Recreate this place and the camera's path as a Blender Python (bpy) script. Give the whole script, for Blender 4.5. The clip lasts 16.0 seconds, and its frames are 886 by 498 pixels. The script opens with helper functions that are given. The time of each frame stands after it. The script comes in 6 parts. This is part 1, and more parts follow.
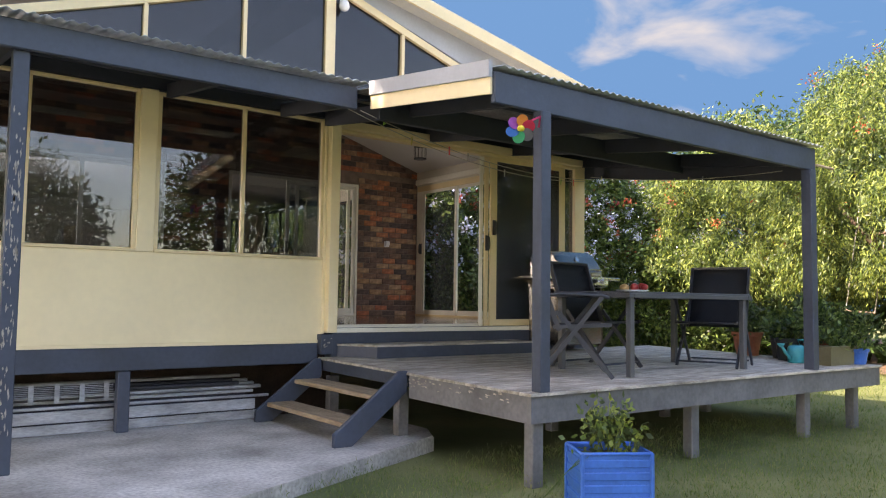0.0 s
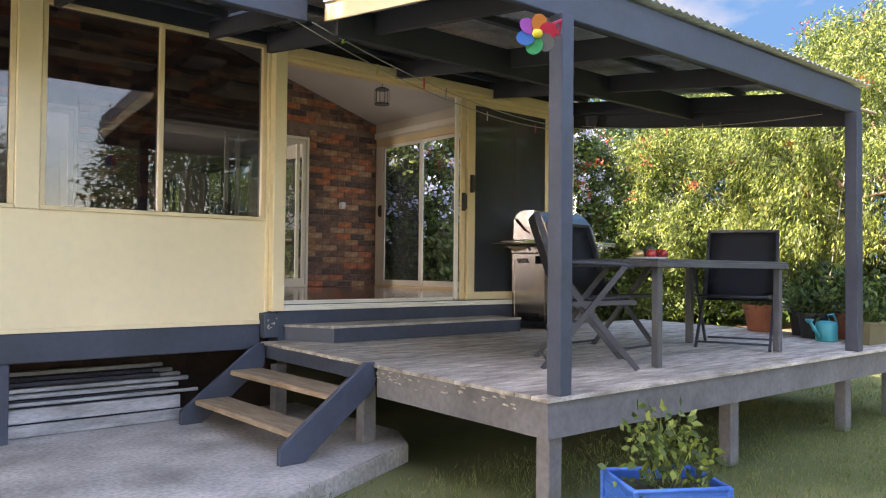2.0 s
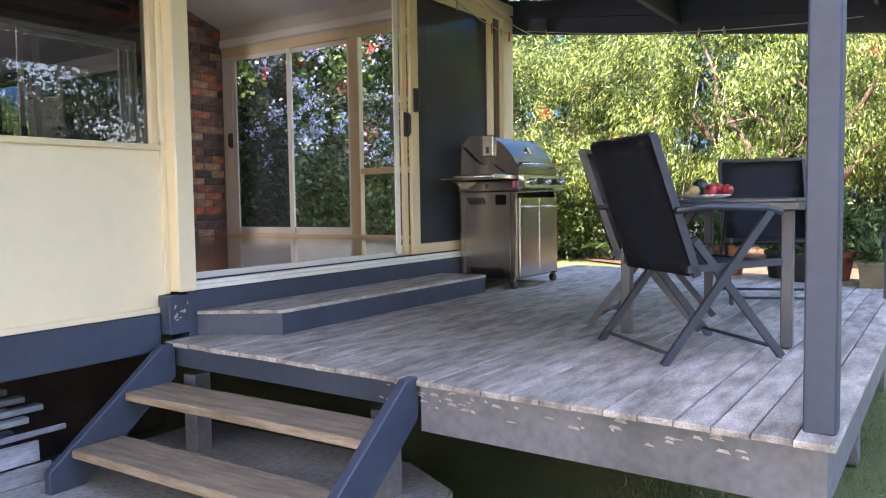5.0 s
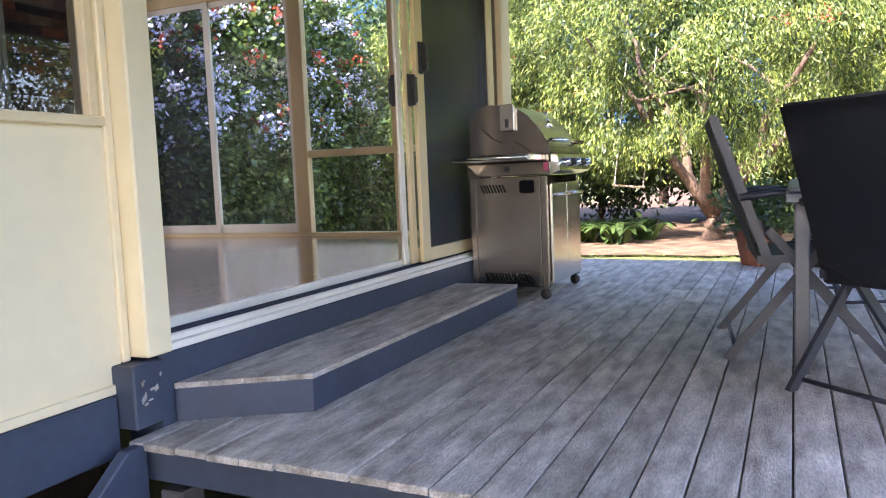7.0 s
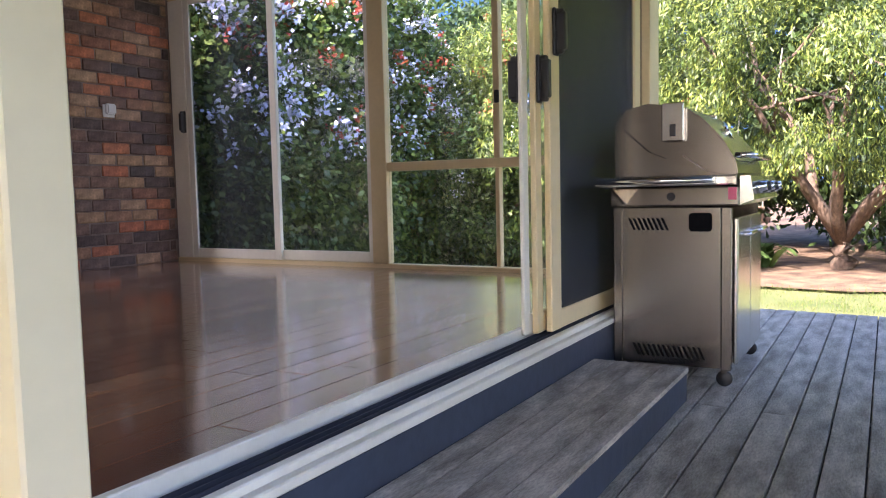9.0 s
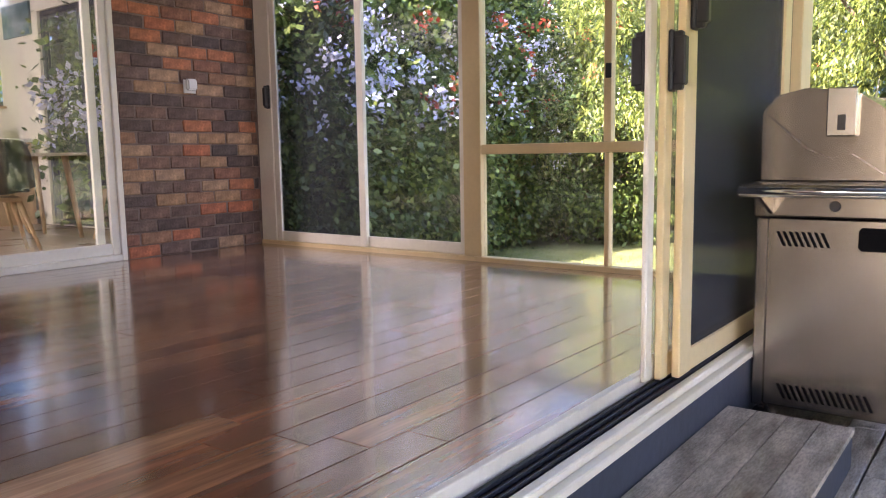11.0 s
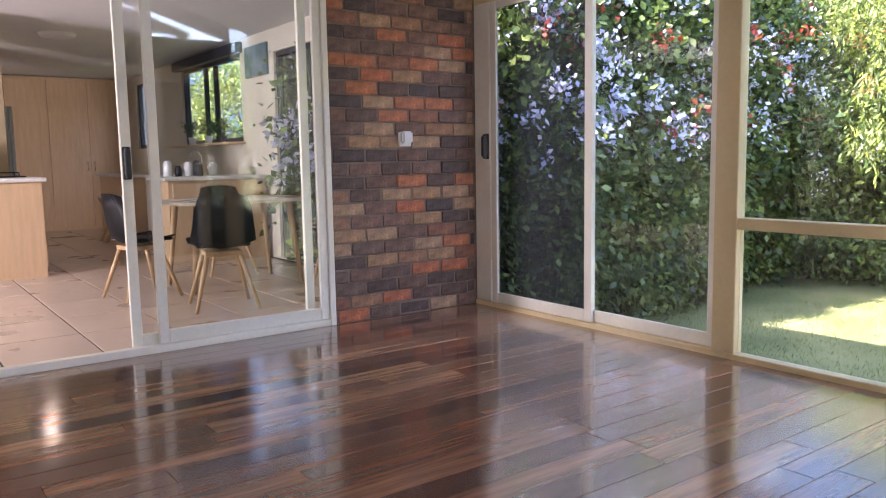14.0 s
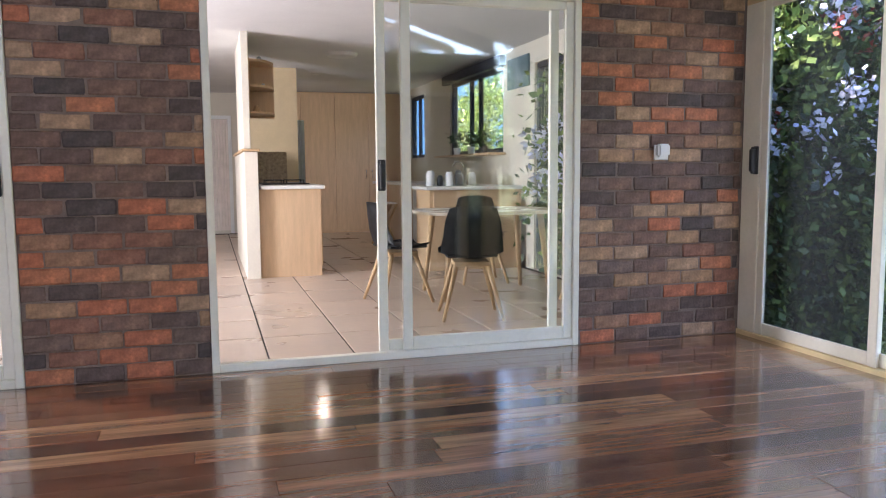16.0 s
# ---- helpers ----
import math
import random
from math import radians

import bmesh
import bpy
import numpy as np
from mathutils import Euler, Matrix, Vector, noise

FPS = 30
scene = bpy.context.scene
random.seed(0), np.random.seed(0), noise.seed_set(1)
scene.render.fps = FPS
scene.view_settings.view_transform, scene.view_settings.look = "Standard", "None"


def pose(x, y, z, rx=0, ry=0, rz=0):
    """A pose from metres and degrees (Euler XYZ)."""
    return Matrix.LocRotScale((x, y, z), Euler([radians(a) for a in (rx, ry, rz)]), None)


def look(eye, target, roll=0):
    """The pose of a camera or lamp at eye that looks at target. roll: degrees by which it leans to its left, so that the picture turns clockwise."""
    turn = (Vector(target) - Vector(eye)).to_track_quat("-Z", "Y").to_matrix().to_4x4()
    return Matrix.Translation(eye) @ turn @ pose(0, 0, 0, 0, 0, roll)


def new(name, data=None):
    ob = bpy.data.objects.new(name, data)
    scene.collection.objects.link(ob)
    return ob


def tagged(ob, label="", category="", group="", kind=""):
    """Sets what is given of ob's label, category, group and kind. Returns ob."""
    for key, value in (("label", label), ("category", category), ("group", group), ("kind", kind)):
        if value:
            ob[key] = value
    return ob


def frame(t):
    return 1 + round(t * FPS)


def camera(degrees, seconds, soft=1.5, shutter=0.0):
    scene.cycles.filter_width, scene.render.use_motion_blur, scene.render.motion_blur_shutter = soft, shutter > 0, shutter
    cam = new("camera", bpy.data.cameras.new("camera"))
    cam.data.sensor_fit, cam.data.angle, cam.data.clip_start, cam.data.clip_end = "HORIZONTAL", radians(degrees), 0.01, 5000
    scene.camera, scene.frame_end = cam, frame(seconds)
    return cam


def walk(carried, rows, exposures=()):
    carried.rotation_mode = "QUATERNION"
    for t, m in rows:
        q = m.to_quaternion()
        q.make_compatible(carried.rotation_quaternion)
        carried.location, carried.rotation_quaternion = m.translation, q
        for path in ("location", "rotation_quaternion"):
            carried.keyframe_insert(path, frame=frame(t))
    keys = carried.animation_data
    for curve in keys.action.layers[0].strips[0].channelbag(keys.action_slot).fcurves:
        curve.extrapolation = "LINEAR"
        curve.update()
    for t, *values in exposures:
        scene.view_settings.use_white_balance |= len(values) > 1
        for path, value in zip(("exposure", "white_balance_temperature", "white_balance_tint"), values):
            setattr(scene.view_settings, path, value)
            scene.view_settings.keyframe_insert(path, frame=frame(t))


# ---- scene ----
cam = camera(59.6, 16.0, soft=1.1)
PATH = [
    (0, (0.273, -0.185, 1.129), (1.463, 1.417, 1.262), 0.8),
    (0.5, (0.433, 0.102, 1.135), (1.648, 1.688, 1.237), 0.4),
    (1, (0.584, 0.391, 1.131), (1.833, 1.951, 1.205), -0.0),
    (1.5, (0.795, 0.701, 1.158), (2.056, 2.252, 1.215), 0.4),
    (2, (0.992, 1.051, 1.153), (2.282, 2.578, 1.202), 0.6),
    (2.5, (1.137, 1.405, 1.162), (2.476, 2.891, 1.182), 0.4),
    (3, (1.253, 1.761, 1.181), (2.617, 3.223, 1.161), 1.1),
    (3.5, (1.299, 2.119, 1.193), (2.74, 3.505, 1.133), 0.9),
    (4, (1.301, 2.503, 1.201), (2.818, 3.803, 1.113), 0.6),
    (6.3, (1.804, 4.367, 1.296), (3.594, 5.243, 1.12), -2.5),
    (6.5, (1.895, 4.507, 1.303), (3.693, 5.363, 1.118), -2.5),
    (7, (2.151, 4.763, 1.313), (3.963, 5.589, 1.131), -2.4),
    (7.5, (2.469, 4.977, 1.344), (4.258, 5.857, 1.193), -1.7),
    (8, (2.751, 5.2, 1.348), (4.532, 6.095, 1.178), -1.8),
    (8.5, (3.008, 5.415, 1.361), (4.784, 6.322, 1.202), -1.9),
    (9, (3.297, 5.548, 1.398), (5.025, 6.544, 1.246), -1.3),
    (9.2, (3.361, 5.596, 1.399), (5.071, 6.62, 1.227), -1.1),
    (11.3, (3.854, 5.867, 1.576), (5.411, 7.098, 1.337), -1.0),
    (11.5, (3.925, 5.9, 1.602), (5.462, 7.159, 1.371), -1.1),
    (12, (4.057, 5.984, 1.728), (5.511, 7.333, 1.478), -1.2),
    (12.5, (4.074, 6.05, 1.755), (5.506, 7.422, 1.496), -0.9),
    (13, (4.184, 6.149, 1.814), (5.603, 7.541, 1.587), -0.9),
    (13.5, (4.25, 6.24, 1.886), (5.588, 7.71, 1.663), -0.9),
    (14, (4.272, 6.303, 1.915), (5.446, 7.906, 1.683), -1.0),
    (14.5, (4.307, 6.345, 1.937), (5.285, 8.078, 1.737), -0.4),
    (15, (4.355, 6.369, 1.949), (5.18, 8.181, 1.756), -0.4),
    (15.5, (4.414, 6.378, 1.945), (5.098, 8.246, 1.736), -0.6),
    (16, (4.446, 6.388, 1.945), (5.02, 8.293, 1.743), -0.4),
]
walk(cam, [(t, look(eye, target, roll)) for t, eye, target, roll in PATH],
     exposures=[(0, 2.6, 8000, 22), (1.5, 2.85, 8400, 25), (3, 3.15, 7050, 25), (4, 3.2, 6900, 27), (6.5, 3.35, 6500, 29), (9, 3.25, 6500, 30), (11.5, 3.9, 7300, 36), (13.5, 3.9, 6750, 34), (16, 4.1, 6250, 21)])

# ---- world, sun, lamps ----
SUN_AZ, SUN_EL = 170.0, 41.0  # degrees from +x towards +y, and above the horizon
world = bpy.data.worlds.new("sky")
scene.world = world
world.use_nodes = True
wn = world.node_tree
sky = wn.nodes.new("ShaderNodeTexSky")
sky.sky_type, sky.sun_disc = "NISHITA", False
sky.sun_elevation, sky.sun_rotation = radians(SUN_EL), radians(90 - SUN_AZ)
wn.links.new(sky.outputs[0], wn.nodes["Background"].inputs[0])
wn.nodes["Background"].inputs[1].default_value = 0.15
sun = new("sun", bpy.data.lights.new("sun", "SUN"))
sun.data.energy, sun.data.angle, sun.data.color = 3.1, radians(0.6), (1.0, 0.94, 0.84)
to_sun = Vector((math.cos(radians(SUN_AZ)) * math.cos(radians(SUN_EL)), math.sin(radians(SUN_AZ)) * math.cos(radians(SUN_EL)), math.sin(radians(SUN_EL))))
sun.matrix_world = look(to_sun * 60, (0, 0, 0))
KITCHEN_WATTS = 0.25
SKY_GLOW = 0.155


def fill_lamp(name, at, target, wide, high, watts):
    """An added area lamp that stands in for daylight at one opening."""
    lp = new(name, bpy.data.lights.new(name, "AREA"))
    lp.data.shape, lp.data.size, lp.data.size_y, lp.data.energy, lp.data.color = "RECTANGLE", wide, high, watts, (0.92, 0.96, 1.0)
    lp.matrix_world = look(at, target)
    return lp


# Added kitchen fill on the unseen west side, where no window is known.
fill_lamp("kitchen_fill", (1.06, 12.75, 2.3), (5, 12.75, 2.3), 0.86, 1.1, 18)
# Added fills just inside the real front and east glazing brighten the sunroom.
fill_lamp("windows_fill", (1.68, 6.80, 2.23), (1.68, 9.5, 2.23), 4.2, 1.25, 2.2)
fill_lamp("east_fill", (7.735, 8.65, 1.95), (4.0, 8.65, 1.6), 3.7, 2.0, 0.75)


# ---- materials ----
def mat(name, color, rough=0.6, metal=0.0, scale=6.0, vary=0.25, grain=60.0, bump=0.15, second=None, patch=0.0, stretch=(1, 1, 1), per_object=0.0, spec=0.5, coat=0.0):
    """A surface with two scales of variation: broad stains and fine grain."""
    m = bpy.data.materials.new(name)
    m.use_nodes = True
    t = m.node_tree
    bsdf = t.nodes["Principled BSDF"]
    co = t.nodes.new("ShaderNodeTexCoord")
    mp = t.nodes.new("ShaderNodeMapping")
    mp.inputs["Scale"].default_value = stretch
    t.links.new(co.outputs["Object"], mp.inputs[0])
    vec = mp.outputs[0]
    if per_object:
        info = t.nodes.new("ShaderNodeObjectInfo")
        off = t.nodes.new("ShaderNodeVectorMath")
        off.operation = "SCALE"
        off.inputs[0].default_value = (31.0, 17.0, 23.0)
        t.links.new(info.outputs["Random"], off.inputs["Scale"])
        add = t.nodes.new("ShaderNodeVectorMath")
        t.links.new(vec, add.inputs[0])
        t.links.new(off.outputs[0], add.inputs[1])
        vec = add.outputs[0]
    big = t.nodes.new("ShaderNodeTexNoise")
    big.inputs["Scale"].default_value, big.inputs["Detail"].default_value = scale, 4
    fine = t.nodes.new("ShaderNodeTexNoise")
    fine.inputs["Scale"].default_value, fine.inputs["Detail"].default_value = grain, 6
    t.links.new(vec, big.inputs["Vector"])
    t.links.new(vec, fine.inputs["Vector"])
    c = Vector(color)
    lo = c * (1 - vary)
    hi = Vector(second) if second else c * (1 + vary)
    ramp = t.nodes.new("ShaderNodeValToRGB")
    ramp.color_ramp.elements[0].position, ramp.color_ramp.elements[1].position = 0.3 + patch, 0.7
    ramp.color_ramp.elements[0].color, ramp.color_ramp.elements[1].color = (*lo, 1), (*hi, 1)
    t.links.new(big.outputs[0], ramp.inputs[0])
    mix = t.nodes.new("ShaderNodeMix")
    mix.data_type, mix.blend_type = "RGBA", "MULTIPLY"
    mix.inputs[0].default_value = min(1.0, vary * 2)
    t.links.new(ramp.outputs[0], mix.inputs[6])
    r2 = t.nodes.new("ShaderNodeValToRGB")
    r2.color_ramp.elements[0].position, r2.color_ramp.elements[1].position = 0.3, 0.65
    r2.color_ramp.elements[0].color, r2.color_ramp.elements[1].color = (0.6, 0.6, 0.6, 1), (1, 1, 1, 1)
    t.links.new(fine.outputs[0], r2.inputs[0])
    t.links.new(r2.outputs[0], mix.inputs[7])
    out = mix.outputs[2]
    if per_object:
        hsv = t.nodes.new("ShaderNodeHueSaturation")
        mr = t.nodes.new("ShaderNodeMapRange")
        mr.inputs[3].default_value, mr.inputs[4].default_value = 1 - per_object, 1 + per_object
        t.links.new(info.outputs["Random"], mr.inputs[0])
        t.links.new(mr.outputs[0], hsv.inputs["Value"])
        t.links.new(out, hsv.inputs["Color"])
        out = hsv.outputs[0]
    t.links.new(out, bsdf.inputs["Base Color"])
    rr = t.nodes.new("ShaderNodeMapRange")
    rr.inputs[3].default_value, rr.inputs[4].default_value = max(0.02, rough - 0.08), min(1, rough + 0.12)
    t.links.new(big.outputs[0], rr.inputs[0])
    t.links.new(rr.outputs[0], bsdf.inputs["Roughness"])
    bsdf.inputs["Metallic"].default_value = metal
    bsdf.inputs["Specular IOR Level"].default_value = spec
    bsdf.inputs["Coat Weight"].default_value = coat
    if bump:
        b = t.nodes.new("ShaderNodeBump")
        b.inputs["Strength"].default_value, b.inputs["Distance"].default_value = bump, 0.01
        t.links.new(fine.outputs[0], b.inputs["Height"])
        t.links.new(b.outputs[0], bsdf.inputs["Normal"])
    return m


def palette(name, colors, rough=0.85, island=False, grain=70.0, bump=0.5, spread=0.3, broad=9.0, stretch=(1, 1, 1), shift=0.0):
    """A surface whose pieces each take one colour of a palette, with blotches."""
    m = mat(name, (0.5, 0.5, 0.5), rough, vary=spread, grain=grain, bump=bump, scale=broad, stretch=stretch, per_object=shift)
    t = m.node_tree
    bsdf = t.nodes["Principled BSDF"]
    src = t.nodes.new("ShaderNodeNewGeometry" if island else "ShaderNodeObjectInfo")
    rnd = src.outputs["Random Per Island" if island else "Random"]
    ramp = t.nodes.new("ShaderNodeValToRGB")
    ramp.color_ramp.interpolation = "CONSTANT"
    while len(ramp.color_ramp.elements) < len(colors):
        ramp.color_ramp.elements.new(0.5)
    for i, (e, c) in enumerate(zip(ramp.color_ramp.elements, colors)):
        e.position, e.color = i / len(colors), (*c, 1)
    t.links.new(rnd, ramp.inputs[0])
    old = bsdf.inputs["Base Color"].links[0].from_socket
    mx = t.nodes.new("ShaderNodeMix")
    mx.data_type, mx.blend_type = "RGBA", "MULTIPLY"
    mx.inputs[0].default_value = 1
    two = t.nodes.new("ShaderNodeMix")
    two.data_type, two.blend_type = "RGBA", "ADD"
    two.inputs[0].default_value = 1
    t.links.new(old, two.inputs[6])
    t.links.new(old, two.inputs[7])
    t.links.new(ramp.outputs[0], mx.inputs[6])
    t.links.new(two.outputs[2], mx.inputs[7])
    t.links.new(mx.outputs[2], bsdf.inputs["Base Color"])
    return m


def leaf_mat(name, colors, rough=0.55, through_light=0.35):
    m = palette(name, colors, rough, island=True, grain=30, bump=0, spread=0.15, broad=3)
    t = m.node_tree
    bsdf = t.nodes["Principled BSDF"]
    col = bsdf.inputs["Base Color"].links[0].from_socket
    tr = t.nodes.new("ShaderNodeBsdfTranslucent")
    t.links.new(col, tr.inputs[0])
    mx = t.nodes.new("ShaderNodeMixShader")
    mx.inputs[0].default_value = through_light
    t.links.new(bsdf.outputs[0], mx.inputs[1])
    t.links.new(tr.outputs[0], mx.inputs[2])
    t.links.new(mx.outputs[0], t.nodes["Material Output"].inputs[0])
    return m


def glass_mat(name, tint=(0.93, 0.96, 0.95), ior=1.5, gain=1.0):
    m = bpy.data.materials.new(name)
    m.use_nodes = True
    t = m.node_tree
    t.nodes.remove(t.nodes["Principled BSDF"])
    lw = t.nodes.new("ShaderNodeLayerWeight")
    lw.inputs[0].default_value = 0.5
    five = t.nodes.new("ShaderNodeMath")
    five.operation = "POWER"
    five.inputs[1].default_value = 5
    t.links.new(lw.outputs["Facing"], five.inputs[0])
    f0 = ((ior - 1) / (ior + 1)) ** 2
    mul = t.nodes.new("ShaderNodeMath")
    mul.operation, mul.use_clamp = "MULTIPLY_ADD", True
    mul.inputs[1].default_value, mul.inputs[2].default_value = (1 - f0) * min(1.0, gain), f0 * gain
    t.links.new(five.outputs[0], mul.inputs[0])
    a = t.nodes.new("ShaderNodeBsdfTransparent")
    a.inputs[0].default_value = (*tint, 1)
    g = t.nodes.new("ShaderNodeBsdfGlossy")
    g.inputs["Roughness"].default_value = 0.0
    mx = t.nodes.new("ShaderNodeMixShader")
    t.links.new(mul.outputs[0], mx.inputs[0])
    t.links.new(a.outputs[0], mx.inputs[1])
    t.links.new(g.outputs[0], mx.inputs[2])
    t.links.new(mx.outputs[0], t.nodes["Material Output"].inputs[0])
    return m


def screen_mat(name, color, cover):
    m = bpy.data.materials.new(name)
    m.use_nodes = True
    t = m.node_tree
    bsdf = t.nodes["Principled BSDF"]
    bsdf.inputs["Base Color"].default_value = (*color, 1)
    bsdf.inputs["Roughness"].default_value = 0.7
    a = t.nodes.new("ShaderNodeBsdfTransparent")
    mx = t.nodes.new("ShaderNodeMixShader")
    mx.inputs[0].default_value = cover
    t.links.new(a.outputs[0], mx.inputs[1])
    t.links.new(bsdf.outputs[0], mx.inputs[2])
    t.links.new(mx.outputs[0], t.nodes["Material Output"].inputs[0])
    return m


M_GRASS = mat("lawn", (0.12, 0.165, 0.045), 0.9, scale=0.9, vary=0.35, grain=90, bump=0.6, second=(0.21, 0.22, 0.085))
M_BLADE = leaf_mat("grass_blade", [(0.13, 0.19, 0.04), (0.17, 0.23, 0.055), (0.25, 0.25, 0.09), (0.09, 0.14, 0.035)])
M_MULCH = mat("leaf_litter", (0.13, 0.075, 0.045), 0.95, scale=3, vary=0.5, grain=45, bump=0.9, second=(0.26, 0.17, 0.10))
M_CONC = mat("concrete", (0.52, 0.49, 0.45), 0.85, scale=1.6, vary=0.45, grain=35, bump=0.35, second=(0.72, 0.69, 0.65))
M_CREAM = mat("cream_paint", (0.87, 0.73, 0.46), 0.55, scale=1.2, vary=0.05, grain=15, bump=0.03)
M_FRAME = mat("cream_aluminium", (0.79, 0.63, 0.36), 0.35, scale=3, vary=0.06, grain=40, bump=0.02)
M_WHITE_FRAME = mat("white_frame", (0.86, 0.815, 0.70), 0.35, scale=3, vary=0.06, grain=40, bump=0.02)
M_BLUE = mat("slate_blue_paint", (0.045, 0.06, 0.092), 0.5, scale=2.5, vary=0.2, grain=25, bump=0.12, stretch=(1, 1, 1))
M_GREYPAINT = mat("weathered_grey_paint", (0.155, 0.155, 0.16), 0.7, scale=2.2, vary=0.3, grain=30, bump=0.25)
M_CHIP = mat("bare_wood_chip", (0.42, 0.38, 0.33), 0.8, scale=20, vary=0.3)
M_DECK = mat("weathered_decking", (0.47, 0.405, 0.33), 0.6, scale=2.4, vary=0.45, grain=22, bump=0.6, second=(0.70, 0.64, 0.56), stretch=(2.0, 7, 7), per_object=0.17)
M_TREAD = mat("stair_timber", (0.36, 0.25, 0.16), 0.7, scale=3, vary=0.3, grain=16, bump=0.4, second=(0.46, 0.36, 0.25), stretch=(9, 1.2, 9), per_object=0.08)
M_ZINC = mat("corrugated_zinc", (0.55, 0.56, 0.56), 0.42, 0.85, scale=4, vary=0.25, grain=30, bump=0.1)
M_ZINC_OLD = mat("dull_zinc", (0.42, 0.43, 0.45), 0.55, 0.4, scale=3, vary=0.35, grain=22, bump=0.15, stretch=(1, 4, 4))
M_SOFFIT = mat("grey_gable_cladding", (0.40, 0.42, 0.45), 0.6, scale=2, vary=0.08, grain=30, bump=0.05)
M_ROOF = mat("roof_steel", (0.55, 0.53, 0.48), 0.5, scale=2, vary=0.1, grain=30, bump=0.05)
M_CEIL = mat("white_ceiling", (0.72, 0.72, 0.72), 0.8, scale=2, vary=0.04, grain=40, bump=0.04)
M_PLASTER = mat("cream_plaster", (0.68, 0.63, 0.53), 0.8, scale=2, vary=0.05, grain=40, bump=0.05)
M_MORTAR = mat("mortar", (0.24, 0.175, 0.145), 0.95, scale=8, vary=0.25, grain=90, bump=0.5)
BRICKS = [(0.50, 0.17, 0.09), (0.125, 0.088, 0.076), (0.42, 0.25, 0.145), (0.20, 0.12, 0.092), (0.165, 0.105, 0.086), (0.30, 0.14, 0.092), (0.105, 0.08, 0.073), (0.45, 0.285, 0.18), (0.23, 0.135, 0.10), (0.25, 0.145, 0.108), (0.20, 0.13, 0.104), (0.15, 0.098, 0.082), (0.36, 0.195, 0.12), (0.50, 0.19, 0.10)]
M_BRICK = palette("clinker_brick", BRICKS, 0.85, spread=0.38, grain=55, broad=11)
M_BRICKS = palette("clinker_bricks", BRICKS, 0.85, island=True, spread=0.38, grain=55, broad=11)
PLANKS = [(0.26, 0.108, 0.055), (0.14, 0.060, 0.036), (0.36, 0.175, 0.09), (0.19, 0.08, 0.045), (0.44, 0.235, 0.125), (0.30, 0.13, 0.068), (0.11, 0.050, 0.034), (0.33, 0.15, 0.08)]
M_PLANK = palette("polished_floorboard", PLANKS, 0.15, grain=9, bump=0, spread=0.42, broad=2.2, stretch=(0.6, 9, 9), shift=0.02)
# polyurethane finish on the boards
M_PLANK.node_tree.nodes["Principled BSDF"].inputs["Coat Weight"].default_value = 0.8
M_PLANK.node_tree.nodes["Principled BSDF"].inputs["Coat Roughness"].default_value = 0.11
M_PLANK.node_tree.nodes["Principled BSDF"].inputs["Coat IOR"].default_value = 1.6
M_TILE = mat("cream_floor_tile", (0.56, 0.44, 0.35), 0.28, scale=2, vary=0.08, grain=20, bump=0.03, per_object=0.05)
M_GROUT = mat("dark_grout", (0.06, 0.05, 0.045), 0.9)
M_GLASS = glass_mat("window_glass", (0.97, 0.985, 0.98), gain=1.0)
# Pane tints hold the dimness of the room behind, seen from outside.
M_GLASS_DIM = glass_mat("room_dimming_glass", (0.46, 0.48, 0.50), gain=1.6)
M_GLASS_GABLE = glass_mat("gable_dimming_glass", (0.34, 0.37, 0.42), gain=1.0)
M_SCREEN = screen_mat("fly_screen", (0.02, 0.024, 0.032), 0.72)
M_SCREEN_THIN = screen_mat("fly_screen_fine", (0.03, 0.035, 0.045), 0.36)
M_PLATE = mat("white_china", (0.80, 0.80, 0.80), 0.2, vary=0.03, bump=0)
M_BLACK = mat("black_plastic", (0.018, 0.018, 0.02), 0.4, vary=0.1)
# Near-black brown: the shade under the floor is put into this colour.
M_UNDERFLOOR_SHADE = mat("underfloor_shade", (0.05, 0.032, 0.026), 0.95, scale=6, vary=0.4)
M_TIMBER = mat("painted_timber_dark", (0.032, 0.036, 0.052), 0.6, scale=3, vary=0.2, grain=25, bump=0.1)


# ---- building helpers ----
def box(bm, x0, x1, y0, y1, z0, z1, bevel=0.0, m=None):
    vs = [bm.verts.new((x, y, z)) for x in (x0, x1) for y in (y0, y1) for z in (z0, z1)]
    faces = [bm.faces.new([vs[i] for i in q]) for q in ((0, 1, 3, 2), (4, 6, 7, 5), (0, 4, 5, 1), (2, 3, 7, 6), (0, 2, 6, 4), (1, 5, 7, 3))]
    if bevel:
        made = bmesh.ops.bevel(bm, geom=list({e for f in faces for e in f.edges}), offset=bevel, segments=1, affect="EDGES")
        vs = list({v for f in made["faces"] for v in f.verts} | {v for v in vs if v.is_valid})
    if m is not None:
        bmesh.ops.transform(bm, matrix=m, verts=[v for v in vs if v.is_valid])
    return vs


def a_box(*a, **k):
    bm = bmesh.new()
    box(bm, *a, **k)
    return bm


